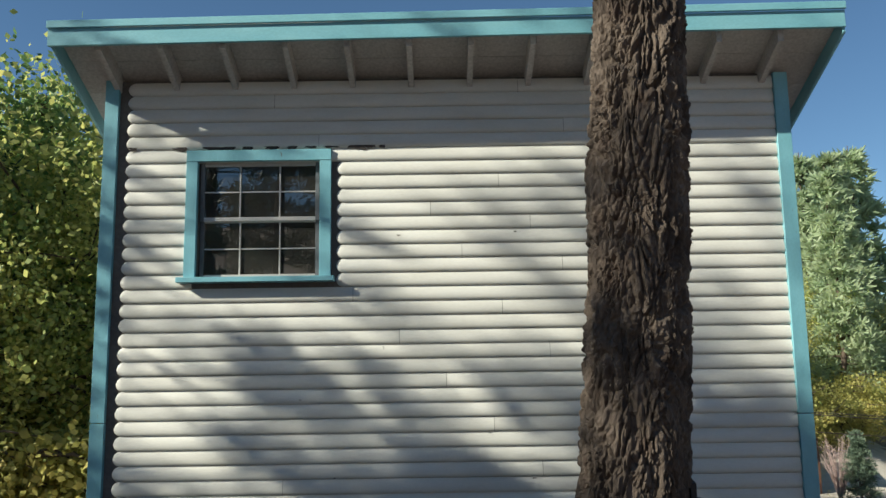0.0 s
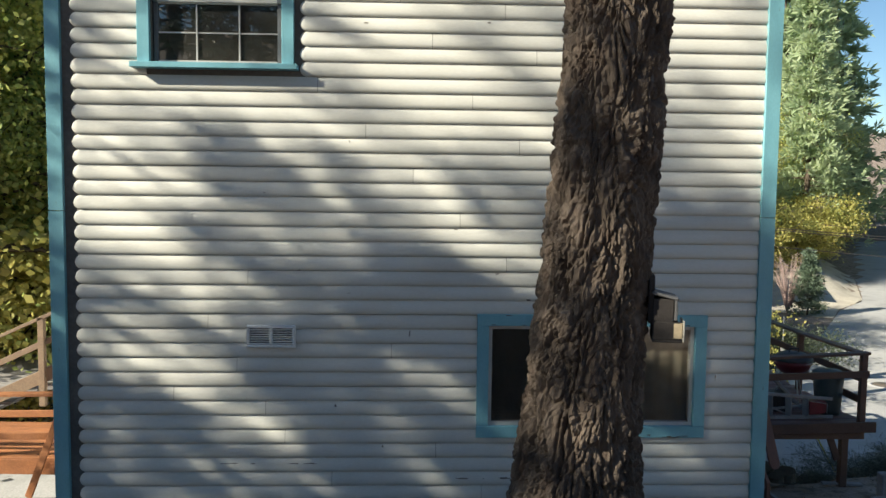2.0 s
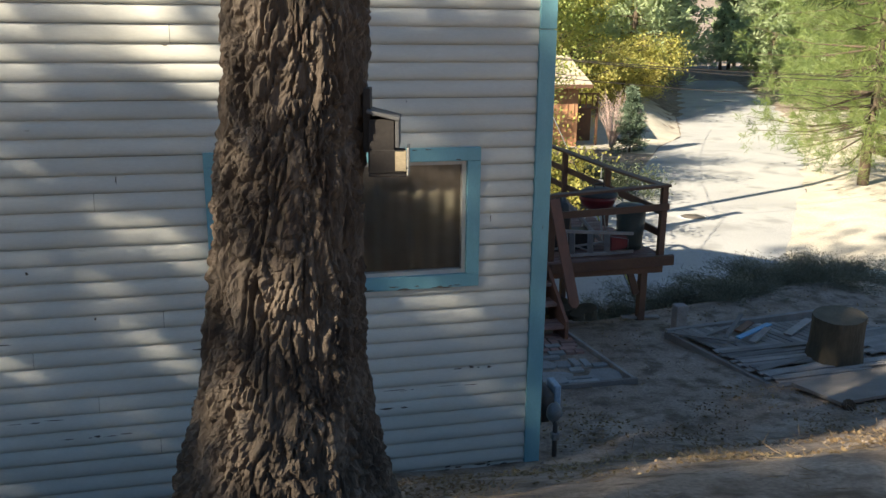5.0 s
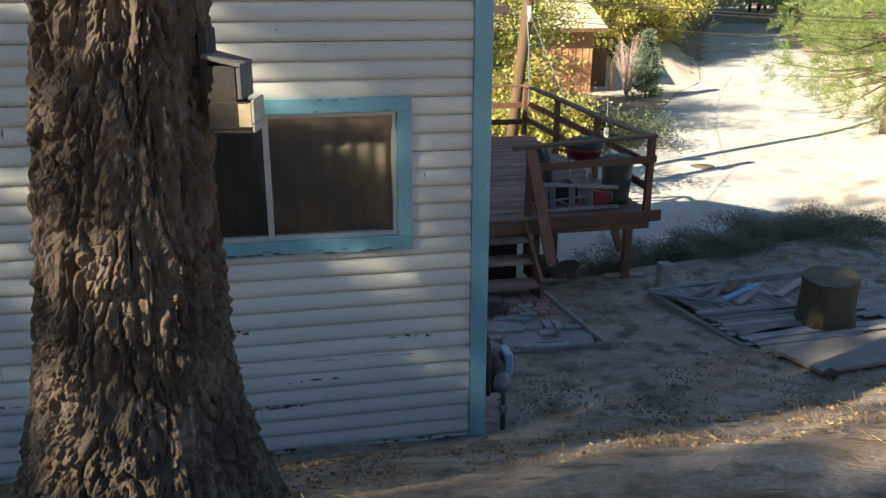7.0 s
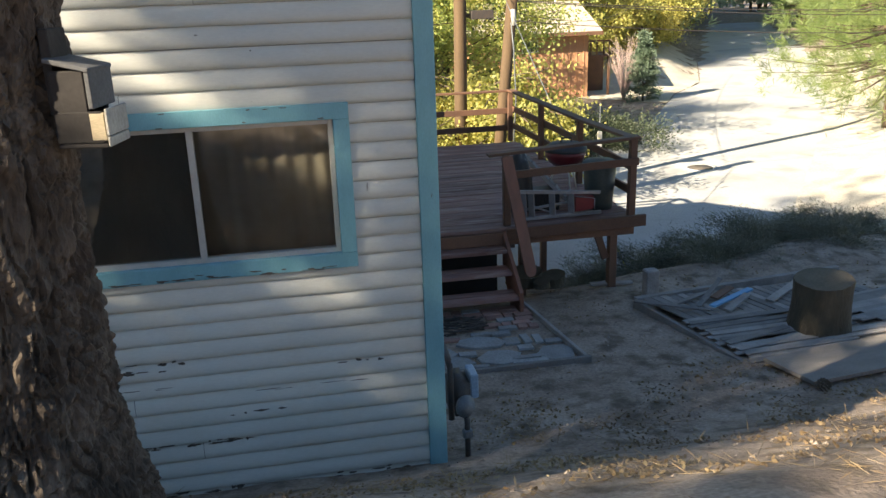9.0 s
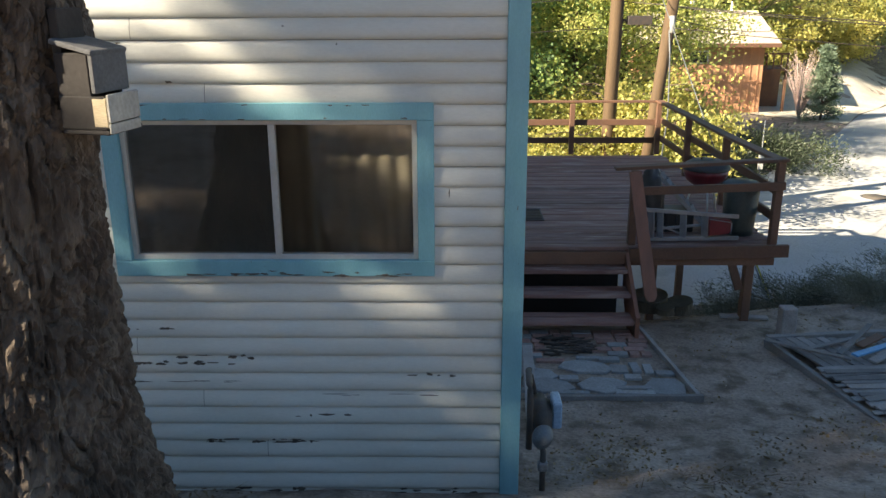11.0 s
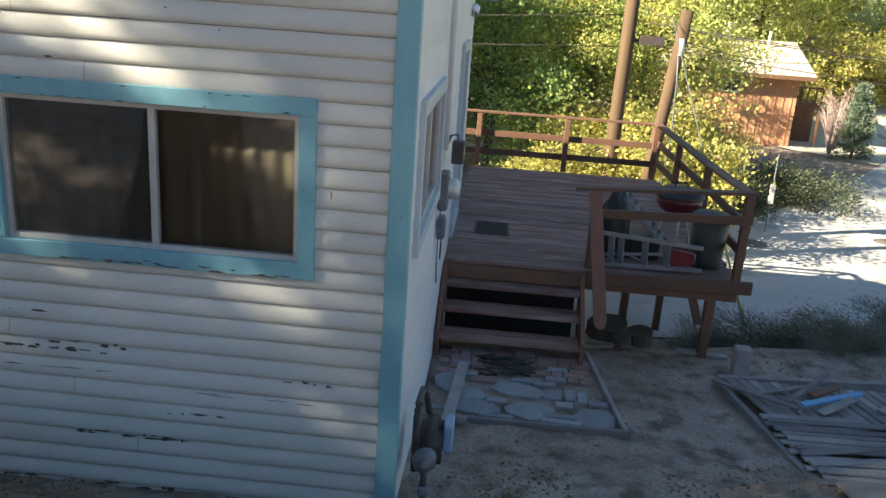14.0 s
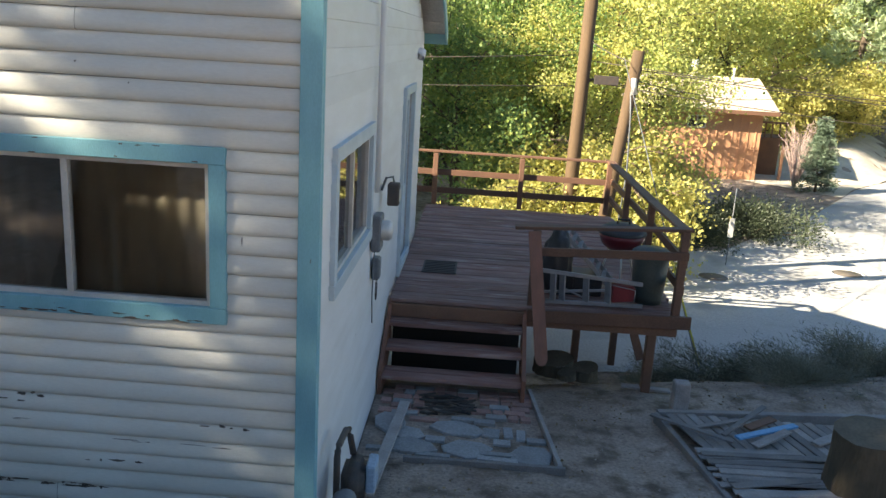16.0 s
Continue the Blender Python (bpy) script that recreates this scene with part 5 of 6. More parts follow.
# a pine past the yard, one long limb of which hangs into view
near_pine = thing("near_pine", (11.5, 6.0, float(ground_z(11.5, 6.0))), "pine beside the yard with a low long-needled limb", "tree")
v, f = tube_points([(11.5, 6.0, -0.6), (11.6, 6.05, 4.0), (11.5, 6.0, 12.0)], [0.30, 0.26, 0.06], 14)
raw("trunk", v, f, BARK_FAR, near_pine, smooth=True)
limb_pts = [Vector(p) for p in ((11.5, 6.0, 5.0), (9.6, 7.1, 4.75), (8.0, 8.0, 4.35), (7.0, 8.5, 4.12), (6.58, 8.72, 3.98))]
v, f = tube_points(limb_pts, [0.07, 0.05, 0.035, 0.02, 0.008], 8)
raw("limb", v, f, BARK_FAR, near_pine, smooth=True)
rs_n = np.random.RandomState(77)
pts_n, way_n = [], []
for k in range(80):
    s = rs_n.uniform(0.35, 1.0) if k > 8 else 1.0 - 0.02 * k
    i = min(3, int(s * 4))
    c = limb_pts[i].lerp(limb_pts[i + 1], s * 4 - i) + Vector(rs_n.normal(size=3)) * (0.05 + 0.30 * (1.05 - s) + 0.10)
    d = np.array((limb_pts[4] - limb_pts[2]).normalized()) + rs_n.normal(size=3) * 0.5 + np.array([0, 0, 0.25])
    pts_n.append(np.repeat(np.array(c)[None], 46, 0) + rs_n.normal(size=(46, 3)) * 0.012)
    way_n.append(np.repeat(d[None], 46, 0))
v, f = leaf_cloud(np.concatenate(pts_n), 0.24, 0.03, rs_n, np.concatenate(way_n), 0.55)
cloud_mesh("needles", v, f, DARKNEEDLE, near_pine)
top_n = conifer("pine_top", "green crown of a pine", 9.0, 3.0, DARKNEEDLE, 51, 14, 6, 7, 12, 0.4, 0.1, 0.05, 0.1)
for c in list(top_n.children):
    if c.name.startswith("trunk"):
        bpy.data.objects.remove(c)
for c in list(top_n.children):
    c.parent = near_pine
    c.matrix_parent_inverse = Matrix.Translation(near_pine.location).inverted() @ Matrix.Translation((11.5, 6.0, 6.5))
bpy.data.objects.remove(top_n)


# bushes along the yard's edge
def bush(name, label, r, h, mat, seed, n=8000, size=0.06, asp=0.25):
    rs = np.random.RandomState(seed)
    t = thing(name, (0, 0, 0), label, "bush", "low bushes along the yard")
    c = rs.normal(size=(28, 3)) * np.array([r * 0.5, r * 0.5, 0.05]) + np.array([0, 0, h * 0.35])
    p = c[rs.randint(0, 28, n)] + rs.normal(size=(n, 3)) * np.array([r * 0.16, r * 0.16, h * 0.22])
    p[:, 2] = np.abs(p[:, 2])
    out = p - np.array([0, 0, -h * 0.3])
    v, f = leaf_cloud(p, size, asp, rs, out / (np.linalg.norm(out, axis=1)[:, None]), 0.6)
    cloud_mesh("foliage", v, f, mat, t)
    lines = [([(0, 0, -0.05), tuple(q * 0.6), tuple(q)], [0.012, 0.008, 0.004]) for q in c]
    add_tubes(lines, "stemwork", BARK_FAR, t, 5)
    return t


place(bush("low_bush", "low grey-green bush on the bank", 0.8, 0.36, DRYBUSH, 31, 15000, 0.085, 0.07),
      [(7.5, 12.7, 0, 1.0), (8.3, 12.5, 1, 0.9), (9.2, 12.7, 2, 1.1), (10.1, 13.3, 3, 1.0), (6.9, 13.2, 4, 0.8), (9.9, 12.2, 5, 0.8), (8.8, 13.5, 0.5, 1.0), (11.2, 13.6, 2.2, 1.0), (8.0, 11.8, 4.4, 0.7)])
place(bush("low_bush", "rounded roadside bush with shade in its leaf colour", 1.3, 1.0, SHADEBUSH, 33, 15000, 0.075, 0.4), [(9.6, 23.6, 0, 1.0, -1.55), (11.2, 24.9, 2, 1.1, -1.5)])
# bare reddish shrub
bare = thing("bare_shrub", (15.7, 33.5, -1.5), "leafless pale shrub with reddish twigs", "shrub")
lines = []
rb = random.Random(3)
for k in range(60):
    a = rb.uniform(0, 6.28)
    e = Vector((15.7 + math.cos(a) * rb.uniform(0.2, 0.8), 33.5 + math.sin(a) * rb.uniform(0.2, 0.8), -1.5 + rb.uniform(1.1, 2.6)))
    b = Vector((15.7, 33.5, -1.5))
    lines.append(([b, b.lerp(e, 0.5) + Vector((0, 0, 0.2)), e], [0.016, 0.010, 0.004]))
    for _ in range(3):
        s = b.lerp(e, rb.uniform(0.5, 0.95)) + Vector((0, 0, 0.1))
        lines.append(([s, s + Vector((rb.gauss(0, 0.2), rb.gauss(0, 0.2), 0.3))], [0.006, 0.003]))
add_tubes(lines, "branchwork", material("pale_red_twigs", (0.50, 0.38, 0.35), (0.42, 0.30, 0.28), 4, 0.8, 0, 20), bare, 5)

# ---- beyond the yard ----
POLEW = material("brown_pole_wood", (0.115, 0.07, 0.036), (0.08, 0.05, 0.028), 3, 0.85, 0.5, 40, (4, 4, 0.5))
pole = thing("utility_pole", (5.85, 19.0, -1.5), "tall round brown utility pole", "pole", "utility poles")
tube("shaft", [(5.79, 19.0, -1.7), (5.83, 19.0, 0.5), (5.95, 19.0, 9.0)], [0.15, 0.14, 0.115], POLEW, pole, sides=14)
box("junction", (6.08, 18.9, 2.55), (6.55, 19.1, 2.72), METAL_DARK, pole, "dark box on an arm")
tube("arm", [(5.9, 19.0, 2.63), (6.1, 19.0, 2.63)], 0.03, METAL_DARK, pole)
pole2 = thing("short_pole", (6.5, 18.0, -1.5), "shorter leaning brown pole with cables", "pole", "utility poles")
tube("shaft", [(6.25, 18.0, -1.7), (6.72, 18.0, 3.24)], [0.13, 0.11], POLEW, pole2, sides=14)
tube("cable", [(6.63, 17.87, 2.5), (6.67, 17.82, 2.0), (6.72, 17.85, 1.0), (6.66, 17.9, -0.2)], 0.014, METAL_GREY, pole2, "grey cable down the pole", sides=6)
tube("fitting", [(6.66, 17.85, 2.75), (6.68, 17.82, 2.45)], 0.05, ALU, pole2, sides=8)


def cable(p, q, sag, r=0.009):
    p, q = Vector(p), Vector(q)
    pts = [p.lerp(q, i / 14) - Vector((0, 0, sag * 4 * (i / 14) * (1 - i / 14))) for i in range(15)]
    w = tube("overhead_wire", pts, r, METAL_DARK, sides=5)
    return tagged(w, "thin dark overhead wire strung between poles", "wire", "overhead wires")


cable((5.9, 19.0, 3.0), (42, 21, 4.2), 1.2)
cable((5.9, 19.0, 2.6), (42, 22, 3.6), 1.3)
cable((6.7, 18.0, 2.9), (42, 24, 3.4), 1.0)
cable((5.9, 19.0, 3.1), (-30, 22, 3.0), 0.7)
cable((5.9, 19.0, 2.5), (-30, 22, 2.6), 0.6)
cable((6.7, 18.0, 3.0), (5.9, 19.0, 3.4), 0.05)
cable((6.7, 18.0, 2.7), (18, 37, 2.4), 0.5)

# the brown house across the road
SIDING2 = material("orange_brown_siding", (0.60, 0.31, 0.18), (0.54, 0.28, 0.16), 2, 0.75, 0.3, 30, (1, 1, 1), vary=0.06)
ROOF2 = material("pale_roof_shingle", (0.52, 0.44, 0.36), (0.44, 0.37, 0.30), 3, 0.9, 0.4, 20)
h2 = thing("brown_house", (13.0, 37.5, -1.5), "orange-brown board house with pale roof across road", "house")
hx0, hx1, hy0, hy1, hz0, hz1 = 9.8, 14.72, 35.0, 40.0, -1.7, 1.15
box("wall", (hx0, hy0, hz0), (hx1, hy0 + 0.15, hz1), SIDING2, h2, bev=0)
box("wall", (hx0, hy0 + 0.151, hz0), (hx0 + 0.15, hy1, hz1), SIDING2, h2, bev=0)
box("wall", (hx1 - 0.15, hy0 + 0.151, hz0), (hx1, hy1, hz1), SIDING2, h2, bev=0)
box("wall", (hx0 + 0.151, hy1 - 0.15, hz0), (hx1 - 0.151, hy1, hz1), SIDING2, h2, bev=0)
x = hx0 + 0.2
while x < hx1 - 0.05:
    box("batten", (x, hy0 - 0.022, hz0), (x + 0.045, hy0 - 0.001, hz1 - 0.05), SIDING2, h2, bev=0)
    x += 0.30
box("belt_board", (hx0, hy0 - 0.035, -0.28), (hx1, hy0 - 0.023, -0.20), SIDING2, h2, bev=0)
raw("roof", [(hx0 - 0.5, hy0 - 0.45, hz1 - 0.02), (hx1 + 0.45, hy0 - 0.45, hz1 - 0.02), (hx1 + 0.45, 37.6, 2.25), (hx0 - 0.5, 37.6, 2.25),
             (hx0 - 0.5, hy0 - 0.45, hz1 + 0.10), (hx1 + 0.45, hy0 - 0.45, hz1 + 0.10), (hx1 + 0.45, 37.6, 2.38), (hx0 - 0.5, 37.6, 2.38)],
    [(3, 2, 1, 0), (4, 5, 6, 7), (0, 1, 5, 4), (1, 2, 6, 5), (2, 3, 7, 6), (3, 0, 4, 7)], ROOF2, h2)
raw("roof", [(hx0 - 0.5, 40.4, hz1 - 0.02), (hx1 + 0.45, 40.4, hz1 - 0.02), (hx1 + 0.45, 37.605, 2.25), (hx0 - 0.5, 37.605, 2.25),
             (hx0 - 0.5, 40.4, hz1 + 0.10), (hx1 + 0.45, 40.4, hz1 + 0.10), (hx1 + 0.45, 37.605, 2.38), (hx0 - 0.5, 37.605, 2.38)],
    [(0, 1, 2, 3), (7, 6, 5, 4), (4, 5, 1, 0), (5, 6, 2, 1), (6, 7, 3, 2), (7, 4, 0, 3)], ROOF2, h2)
box("eave_board", (hx0 - 0.5, hy0 - 0.50, hz1 - 0.06), (hx1 + 0.45, hy0 - 0.455, hz1 + 0.09), RAILWOOD, h2)
w2_ = box("window", (11.85, hy0 - 0.05, 0.45), (12.55, hy0 - 0.005, 0.95), VP, h2, "small white framed window")
for x0 in (11.90, 12.22):
    box("pane", (x0, hy0 - 0.06, 0.50), (x0 + 0.28, hy0 - 0.052, 0.90), METAL_DARK, w2_, bev=0)
tube("vent_pipe", [(13.9, 36.9, 1.9), (13.9, 36.9, 2.75)], 0.05, VP, h2, sides=10)
tube("chimney", [(12.4, 37.3, 2.1), (12.4, 37.3, 3.0)], [0.16, 0.13], ALU, h2, sides=12)
tube("vent_pipe", [(13.6, 35.9, 1.5), (13.6, 35.9, 1.95)], 0.04, METAL_DARK, h2, sides=8)
shed = thing("dark_porch", (15.9, 36.5, -1.5), "dark wooden porch with railing beside the house", "porch")
box("porch_back", (14.74, 37.0, -1.6), (16.2, 37.1, 0.2), RAILWOOD, shed, bev=0)
box("porch_floor", (14.74, 35.4, 0.12), (15.85, 37.0, 0.2), RAILWOOD, shed)
for x in (14.78, 14.98, 15.25, 15.55, 15.8):
    box("baluster", (x, 35.42, 0.2), (x + 0.05, 35.47, 0.75), RAILWOOD, shed, bev=0)
box("porch_rail", (14.74, 35.40, 0.75), (15.87, 35.50, 0.82), RAILWOOD, shed)
box("porch_post", (15.77, 35.42, -1.6), (15.87, 35.52, 0.12), RAILWOOD, shed)

# orange wooden landing and stair rails beside the house
landing = thing("wooden_landing", (-5.2, 11.3, -0.4), "orange stained wooden landing with three-bar railing", "landing")
beam("rim_board", (-8.0, 11.0, -0.08), (-2.9, 11.0, -0.16), 0.05, 0.20, ORANGEWOOD, landing)
for k in range(11):
    y = 11.05 + k * 0.148
    beam("plank", (-8.0, y, 0.03), (-2.9, y, -0.05), 0.14, 0.03, ORANGEWOOD, landing)
for x in (-7.6, -5.62, -3.6):
    box("post", (x - 0.045, 10.96, -0.9), (x + 0.045, 11.05, 0.84), ORANGEWOOD, landing, bev=0.006)
for z, h, w in ((0.86, 0.04, 0.13), (0.60, 0.09, 0.035), (0.30, 0.09, 0.035)):
    beam("rail", (-8.0, 10.94, z - 0.01), (-2.9, 10.94, z + 0.02), w, h, ORANGEWOOD, landing)
beam("brace", (-4.52, 10.88, 0.75), (-5.0, 10.88, -0.5), 0.04, 0.09, ORANGEWOOD, landing)
stair = thing("stair_rail", (-6.5, 13.0, -0.3), "grey weathered sloping stair rail with posts", "railing")
GREYRAIL = material("grey_brown_rail", (0.30, 0.22, 0.15), (0.24, 0.17, 0.12), 4, 0.8, 0.4, 50)
beam("rail", (-7.9, 13.0, 0.55), (-5.2, 13.0, 1.78), 0.10, 0.05, GREYRAIL, stair)
beam("rail", (-7.9, 13.02, 0.12), (-5.2, 13.02, 1.38), 0.04, 0.09, GREYRAIL, stair)
beam("stringer", (-7.6, 13.04, -0.25), (-5.0, 13.04, 0.95), 0.05, 0.2, GREYRAIL, stair)
for x, z in ((-6.72, 0.95), (-5.72, 1.45)):
    box("post", (x - 0.045, 12.95, z - 1.3), (x + 0.045, 13.05, z + 0.1), GREYRAIL, stair)
for k in range(8):
    x = -7.4 + k * 0.3
    box("tread", (x, 13.06, -0.28 + k * 0.145), (x + 0.28, 14.0, -0.24 + k * 0.145), GREYWOOD, stair)
# flat pale roof or terrace behind
terrace = tagged(box("plank_terrace", (-9.5, 14.2, 0.10), (-3.2, 17.5, 0.18), GREYWOOD), "grey plank terrace with fallen leaves", "terrace")

# road bank: pale sandy soil with stones
SAND = material("pale_sand_bank", (0.60, 0.55, 0.47), (0.48, 0.43, 0.36), 1.2, 0.95, 0.7, 18, bump_size=0.02)
bv, bf = [], []
bxs, bss = np.linspace(17.0, 28.0, 46), np.linspace(0.05, 5.5, 16)
for x in bxs:
    e = float(np.interp(x, FAR_X, FAR_Y))
    for s in bss:
        nx_, ny_ = -0.80, 0.60
        px, py = x + nx_ * s, e + ny_ * s * 1.25
        bv.append((px, py, float(ground_z(px, py)) + 0.03 + 0.06 * noise.noise(Vector((px * 0.9, py * 0.9, 1)))))
for i in range(45):
    for j in range(15):
        a = i * 16 + j
        bf.append((a, a + 16, a + 17, a + 1))
tagged(raw("sand_bank", bv, bf, SAND, smooth=True), "pale sunlit sand bank along the road", "ground", kind="structure")

# sunlit sandy verge on the near side of the road
vv, vf = [], []
vxs, vss = np.linspace(9.5, 34.0, 70), np.linspace(-0.15, 7.0, 18)
for x in vxs:
    e = float(np.interp(x, EDGE_X, EDGE_Y))
    for q in vss:
        wav = 0.35 * noise.noise(Vector((x * 0.8, q * 0.2, 4))) if q < 0 else 0.0
        reach = q * (1.0 if x > 13 else 0.25 + 0.75 * (x - 9.5) / 3.5)
        px, py = x + 0.80 * (reach + wav), e - 0.60 * (reach + wav)
        vv.append((px, py, float(ground_z(px, py)) + 0.035 + 0.03 * noise.noise(Vector((px * 1.1, py * 1.1, 2)))))
for i in range(69):
    for j in range(17):
        a = i * 18 + j
        vf.append((a, a + 1, a + 19, a + 18))
tagged(raw("sand_verge", vv, vf, SAND, smooth=True), "pale sunlit sand verge beside the road", "ground", kind="structure")

# ---- litter on the slope ----
LITTER = leaf_material("dry_needles_and_leaves", [(0.13, 0.085, 0.05), (0.25, 0.17, 0.095), (0.40, 0.30, 0.17)], 0.1)
rs = np.random.RandomState(6)


def litter(name, n, x0, x1, y0, y1, size, asp, label, flat=0.12):
    px, py = rs.uniform(x0, x1, n), rs.uniform(y0, y1, n)
    keep = np.array([noise.noise(Vector((a * 1.4, b * 1.4, 2))) + 0.25 > rs.rand() * 0.6 for a, b in zip(px, py)])
    px, py = px[keep], py[keep]
    pz = ground_z(px, py) + np.array([noise.noise(Vector((a * 1.3, b * 1.3, 0))) * 0.035 + noise.noise(Vector((a * 5, b * 5, 3))) * 0.016 for a, b in zip(px, py)]) + 0.008
    d = rs.normal(size=(len(px), 3)) * np.array([1, 1, flat])
    v, f = leaf_cloud(np.stack([px, py, pz], 1), size, asp, rs, d, 0.02)
    ob = cloud_mesh(name, v, f, LITTER, None)
    return tagged(ob, label, "litter", kind="stuff")


litter("needle_litter", 26000, -3.5, 9.0, 2.8, 7.4, 0.13, 0.035, "dry pine needles strewn over the slope")
litter("leaf_litter", 20000, -3.5, 8.0, 5.2, 8.4, 0.032, 0.65, "small dry brown leaves on the ground", 0.5)
litter("leaf_litter", 5000, 3.2, 12.0, 7.5, 13.0, 0.03, 0.65, "scattered dry leaves on the yard", 0.4)


# small stones and clods
STONES = material("small_stones", (0.36, 0.30, 0.26), (0.24, 0.19, 0.16), 30, 0.95, 0.3, 60, vary=0.3, island=True)
sv, sf = [], []
for k in range(2600):
    x, y = rs.uniform(-3, 11), rs.uniform(5.2, 12.5)
    if (XL - 0.1 < x < XR + 0.05 and y > 6.98) or (3.0 < x < 4.9 and 8.7 < y) or (x > 5.9 and 7.7 < y < 10.6):
        continue
    z = float(ground_z(x, y)) + noise.noise(Vector((x * 1.3, y * 1.3, 0))) * 0.035 + noise.noise(Vector((x * 5, y * 5, 3))) * 0.016
    r = rs.uniform(0.006, 0.024) * (1.6 if rs.rand() < 0.06 else 1)
    o = len(sv)
    a0 = rs.uniform(0, 6.28)
    sv += [(x + r * math.cos(a0 + i * 1.2566) * rs.uniform(0.7, 1.2), y + r * math.sin(a0 + i * 1.2566) * rs.uniform(0.7, 1.2), z - 0.003) for i in range(5)] + [(x + r * 0.2, y, z + r * rs.uniform(0.5, 0.9))]
    sf += [(o + i, o + (i + 1) % 5, o + 5) for i in range(5)]
tagged(raw("small_stones", sv, sf, STONES), "small stones and clods strewn over the dirt", "stones", kind="stuff")
cone = thing("pine_cone", (6.45, 7.45, -0.2), "brown pine cone lying on the ground", "pine cone")
gz = float(ground_z(6.45, 7.45))
for k in range(60):
    t = k / 60
    a = k * 2.4
    r = 0.045 * math.sin(math.pi * (0.12 + 0.8 * t))
    c = Vector((6.45 - 0.06 + 0.12 * t, 7.45 + r * math.cos(a), gz + 0.05 + r * math.sin(a)))
    o = Vector((0.012, r * 0.55 * math.cos(a), r * 0.55 * math.sin(a)))
    s_ = Vector((0.004, -0.014 * math.sin(a), 0.014 * math.cos(a)))
    raw("scale", [c - s_, c + s_, c + o + s_ * 0.6, c + o - s_ * 0.6], [(0, 1, 2, 3)], BARK_FAR, cone)

# ---- pieces of walls and floors ----
for i in range(int((DY1 - DY0) / PLANK)):
    y = DY0 + i * PLANK
    box("plank", (DX0, y, DZ - 0.042), (DX1 - 0.02 - 0.04 * (i % 3 == 1), y + PLANK - 0.008, DZ - 0.003 * (i % 2)), DECKWOOD, deck, bev=0.004)
for z_i in range(53):
    z = Z0 + z_i * PITCH
    spans = [(XL + 0.115, XR - 0.099, True, False)]
    for h in (W1, W2):
        if z + PITCH > h[2] + 0.02 and z < h[3] - 0.02:
            a, b = spans[0][:2]
            spans = [(a, h[0] - 0.03, True, False), (h[1] + 0.145, b, True, False)] if h is W1 else [(a, h[0] - 0.01, True, False), (h[1] + 0.01, b, False, False)]
    for a, b, ra, rb_ in spans:
        if z < 0.0 or b - a < 3.0 or z_i % 3 == 2:
            south_board(a, b, z, ra, rb_)
            continue
        cut = a + (b - a) * ((z_i * 0.377) % 0.6 + 0.2)
        south_board(a, cut - 0.0015, z, ra, False)
        south_board(cut + 0.0015, b, z, False, rb_)
SP = 0.165
for i in range(38):
    z = -0.3 + i * SP
    end = min(YB - 0.02, 7.0 + (6.34 - z - SP) / 0.42)
    spans = [(YF + 0.105, end)]
    for h in (W3, DOOR):
        if z + SP > h[2] + 0.02 and z < h[3] - 0.02:
            spans = [s for a, b in spans for s in ((a, min(b, h[0] - 0.01)), (max(a, h[1] + 0.01), b)) if s[1] - s[0] > 0.05]
    for a, b in spans:
        if b - a > 0.1:
            side_board(a, b, z, SP)


def flake(name, x, z, w, h, mat, seed, out=0.0, on=None):
    """A ragged patch of bare or stained wood on the siding."""
    r = random.Random(seed)
    n = 16
    v = [(x, YF - 0.0235 - out, z)]
    for k in range(n):
        a = 2 * math.pi * k / n
        s = r.uniform(0.45, 1.1)
        v.append((x + math.cos(a) * w / 2 * s, YF - 0.0232 - out, z + math.sin(a) * h / 2 * s))
    return raw(name, v, [(0, 1 + k, 1 + (k + 1) % n) for k in range(n)], mat, on or wall_south)


MOULD = material("dark_mould", (0.035, 0.03, 0.03), (0.06, 0.05, 0.045), 20, 0.9, 0.2, 80)
BAREWOOD = material("bare_grey_wood", (0.13, 0.105, 0.085), (0.08, 0.065, 0.055), 20, 0.9, 0.3, 80)
sd = 0
for x, w, h in ((-2.68, 0.07, 0.035), (-2.25, 0.06, 0.05), (-2.29, 0.09, 0.02), (-1.97, 0.16, 0.05), (-1.85, 0.12, 0.035), (-1.68, 0.08, 0.065), (-1.46, 0.15, 0.045), (-1.28, 0.09, 0.07), (-1.12, 0.12, 0.018), (-0.95, 0.14, 0.014), (-0.70, 0.17, 0.045), (-0.60, 0.08, 0.03), (-0.5, 0.06, 0.03)):
    sd += 1
    flake("mould_spot", x, 5.775, w * 1.35, h * 1.6, MOULD, sd)
rn = random.Random(9)
for x0, x1, z, n in ((0.62, 1.32, 0.935, 16), (0.9, 1.5, 0.975, 6), (1.05, 1.85, 0.37, 20), (2.6, 2.8, 0.405, 4), (0.25, 0.5, 0.655, 6), (1.6, 2.0, 0.55, 5), (2.3, 2.75, 0.855, 5), (0.3, 0.9, 1.16, 5), (-0.6, 0.1, 0.55, 9), (-2.6, -1.0, 0.45, 14)):
    for k in range(n):
        sd += 1
        flake("paint_chip", rn.uniform(x0, x1), z + rn.uniform(-0.012, 0.012), rn.uniform(0.02, 0.13), rn.uniform(0.008, 0.026), BAREWOOD, sd)
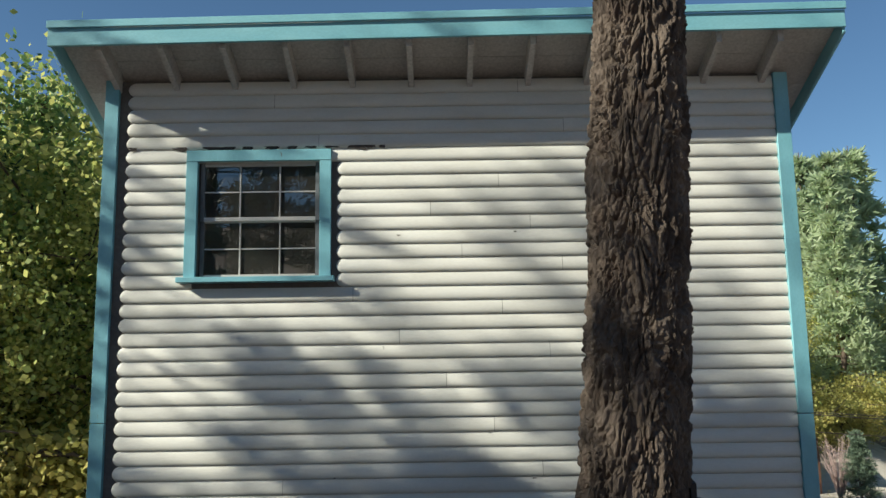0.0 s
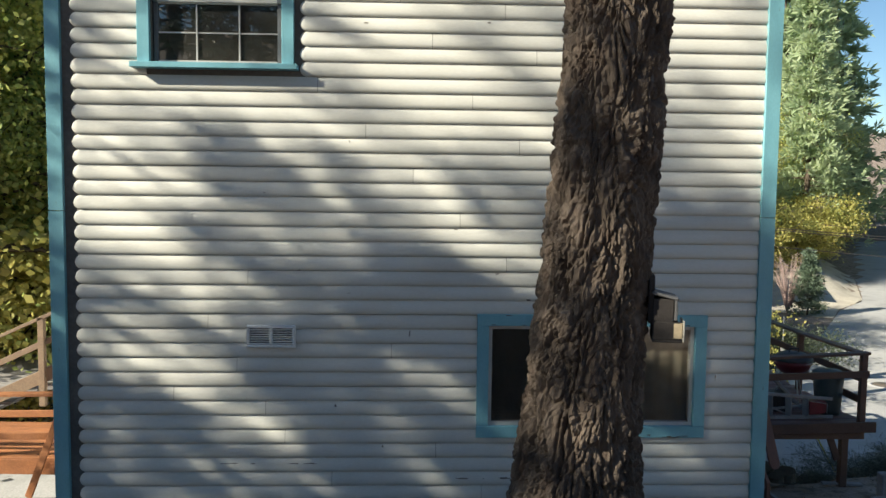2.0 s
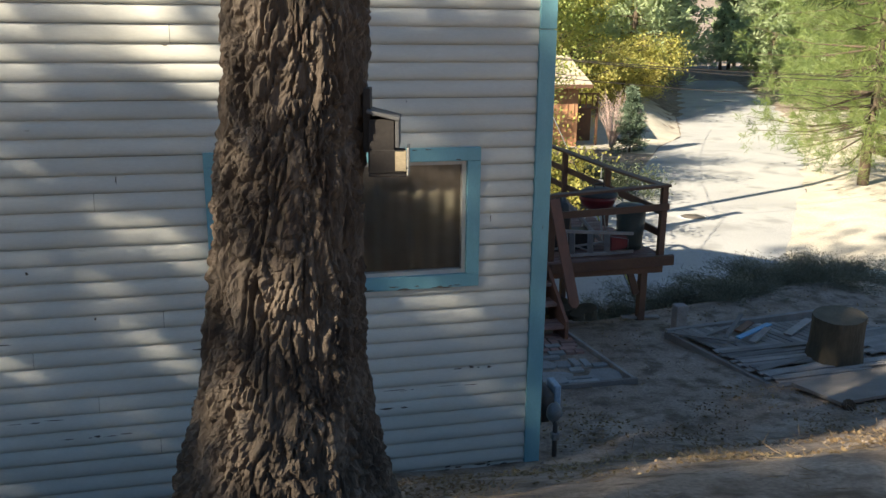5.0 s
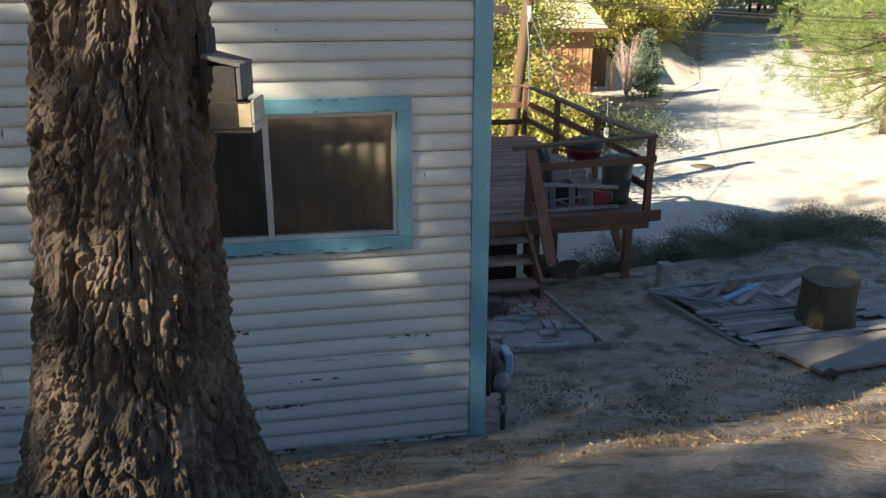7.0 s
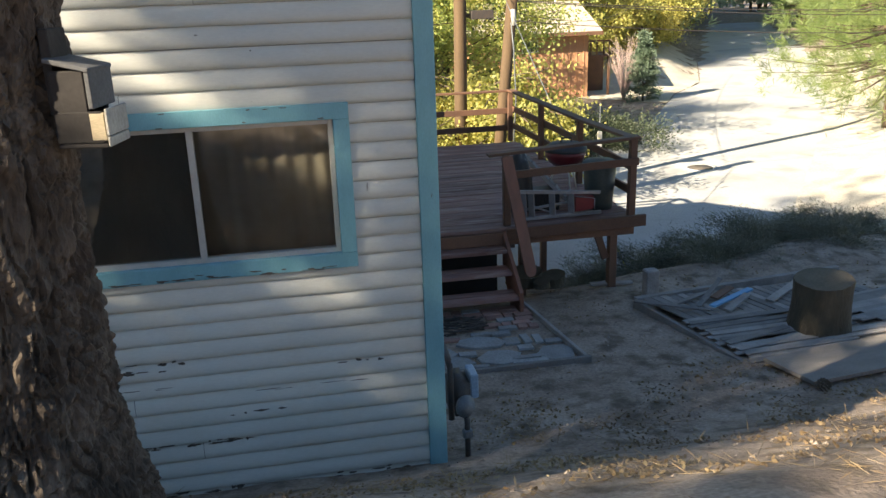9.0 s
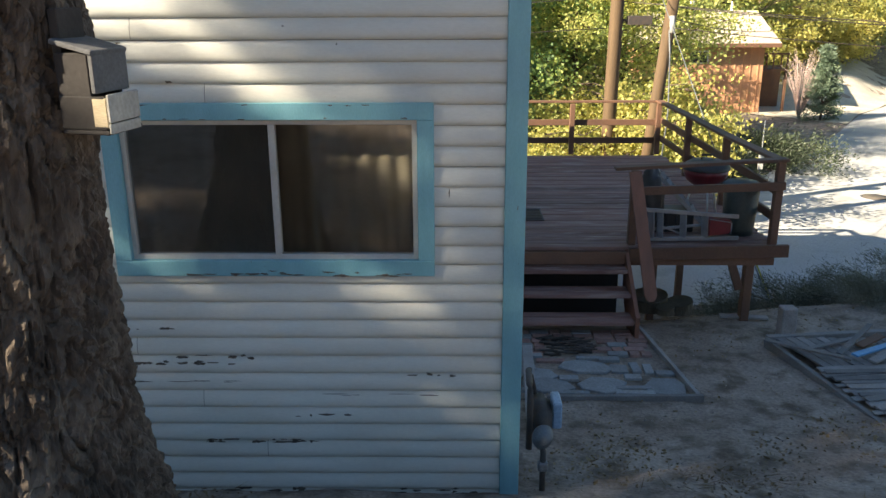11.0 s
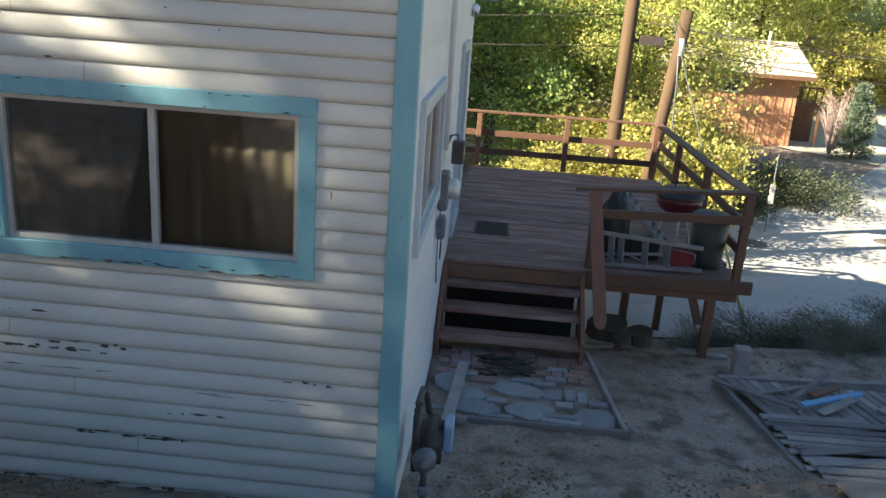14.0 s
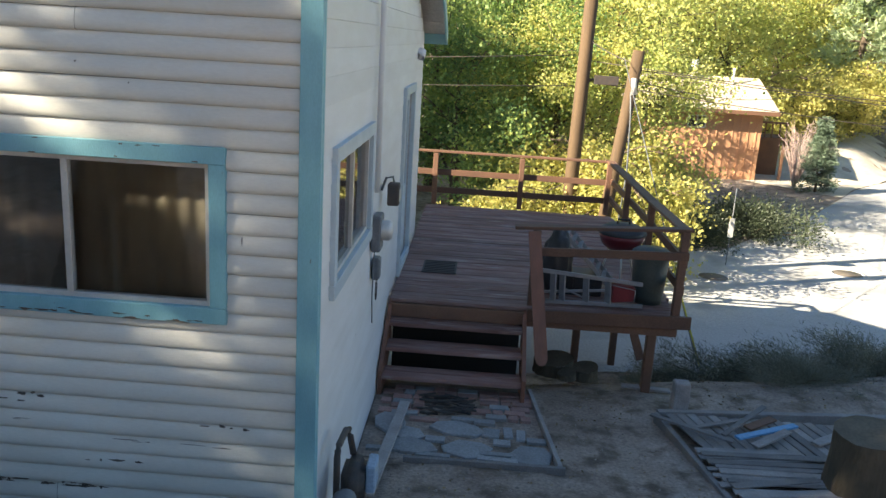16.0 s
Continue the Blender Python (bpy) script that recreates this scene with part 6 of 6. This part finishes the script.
for x, z, w, h in ((-0.36, 4.98, 0.045, 0.012), (-0.18, 4.21, 0.09, 0.016), (-0.09, 4.20, 0.04, 0.02), (2.64, 2.05, 0.008, 0.07), (0.02, 2.42, 0.012, 0.075), (-0.49, 4.02, 0.006, 0.035), (0.75, 2.93, 0.05, 0.012), (2.25, 3.35, 0.06, 0.012),
                   (2.0, 2.92, 0.012, 0.012), (1.9, 2.75, 0.02, 0.014), (1.02, 2.71, 0.05, 0.02), (-0.6, 1.80, 0.02, 0.03), (1.7, 3.02, 0.02, 0.01), (0.4, 3.3, 0.05, 0.01), (-1.9, 3.0, 0.03, 0.012), (-0.9, 2.95, 0.025, 0.012), (0.65, 5.0, 0.04, 0.012), (-0.2, 1.45, 0.02, 0.02)):
    sd += 1
    flake("paint_chip", x, z, w, h, BAREWOOD, sd)
for k in range(40):
    sd += 1
    flake("paint_chip", rn.uniform(0.2, 2.9), -0.02 + rn.uniform(-0.03, 0.03), rn.uniform(0.04, 0.14), rn.uniform(0.012, 0.03), BAREWOOD, sd)
# paint flaking off the lower trim of the wide window
for k in range(22):
    sd += 1
    flake("paint_chip", rn.uniform(0.95, 2.42), W2[2] - 0.088 + rn.uniform(-0.010, 0.010) + (0.02 if k % 7 == 0 else 0), rn.uniform(0.04, 0.14), rn.uniform(0.006, 0.015), BAREWOOD, sd, 0.0262, window_2)
for k in range(12):
    sd += 1
    flake("paint_chip", rn.uniform(0.7, 2.5), W2[3] + rn.choice((0.012, 0.09)) + rn.uniform(-0.006, 0.006), rn.uniform(0.02, 0.07), rn.uniform(0.006, 0.012), BAREWOOD, sd, 0.0262, window_2)
# long hairline peels along the lower boards
for x0, x1, z, n in ((1.9, 2.75, 0.71, 6), (0.4, 1.3, 0.80, 7), (1.3, 2.2, 0.28, 8), (0.3, 1.1, 0.17, 10), (2.2, 2.9, 0.17, 6), (-0.1, 0.5, 1.02, 6), (-2.4, -0.4, 0.71, 10), (-1.6, -0.2, 1.3, 6)):
    for k in range(n):
        sd += 1
        flake("paint_chip", rn.uniform(x0, x1), z + rn.uniform(-0.006, 0.006), rn.uniform(0.05, 0.20), rn.uniform(0.004, 0.011), BAREWOOD, sd)
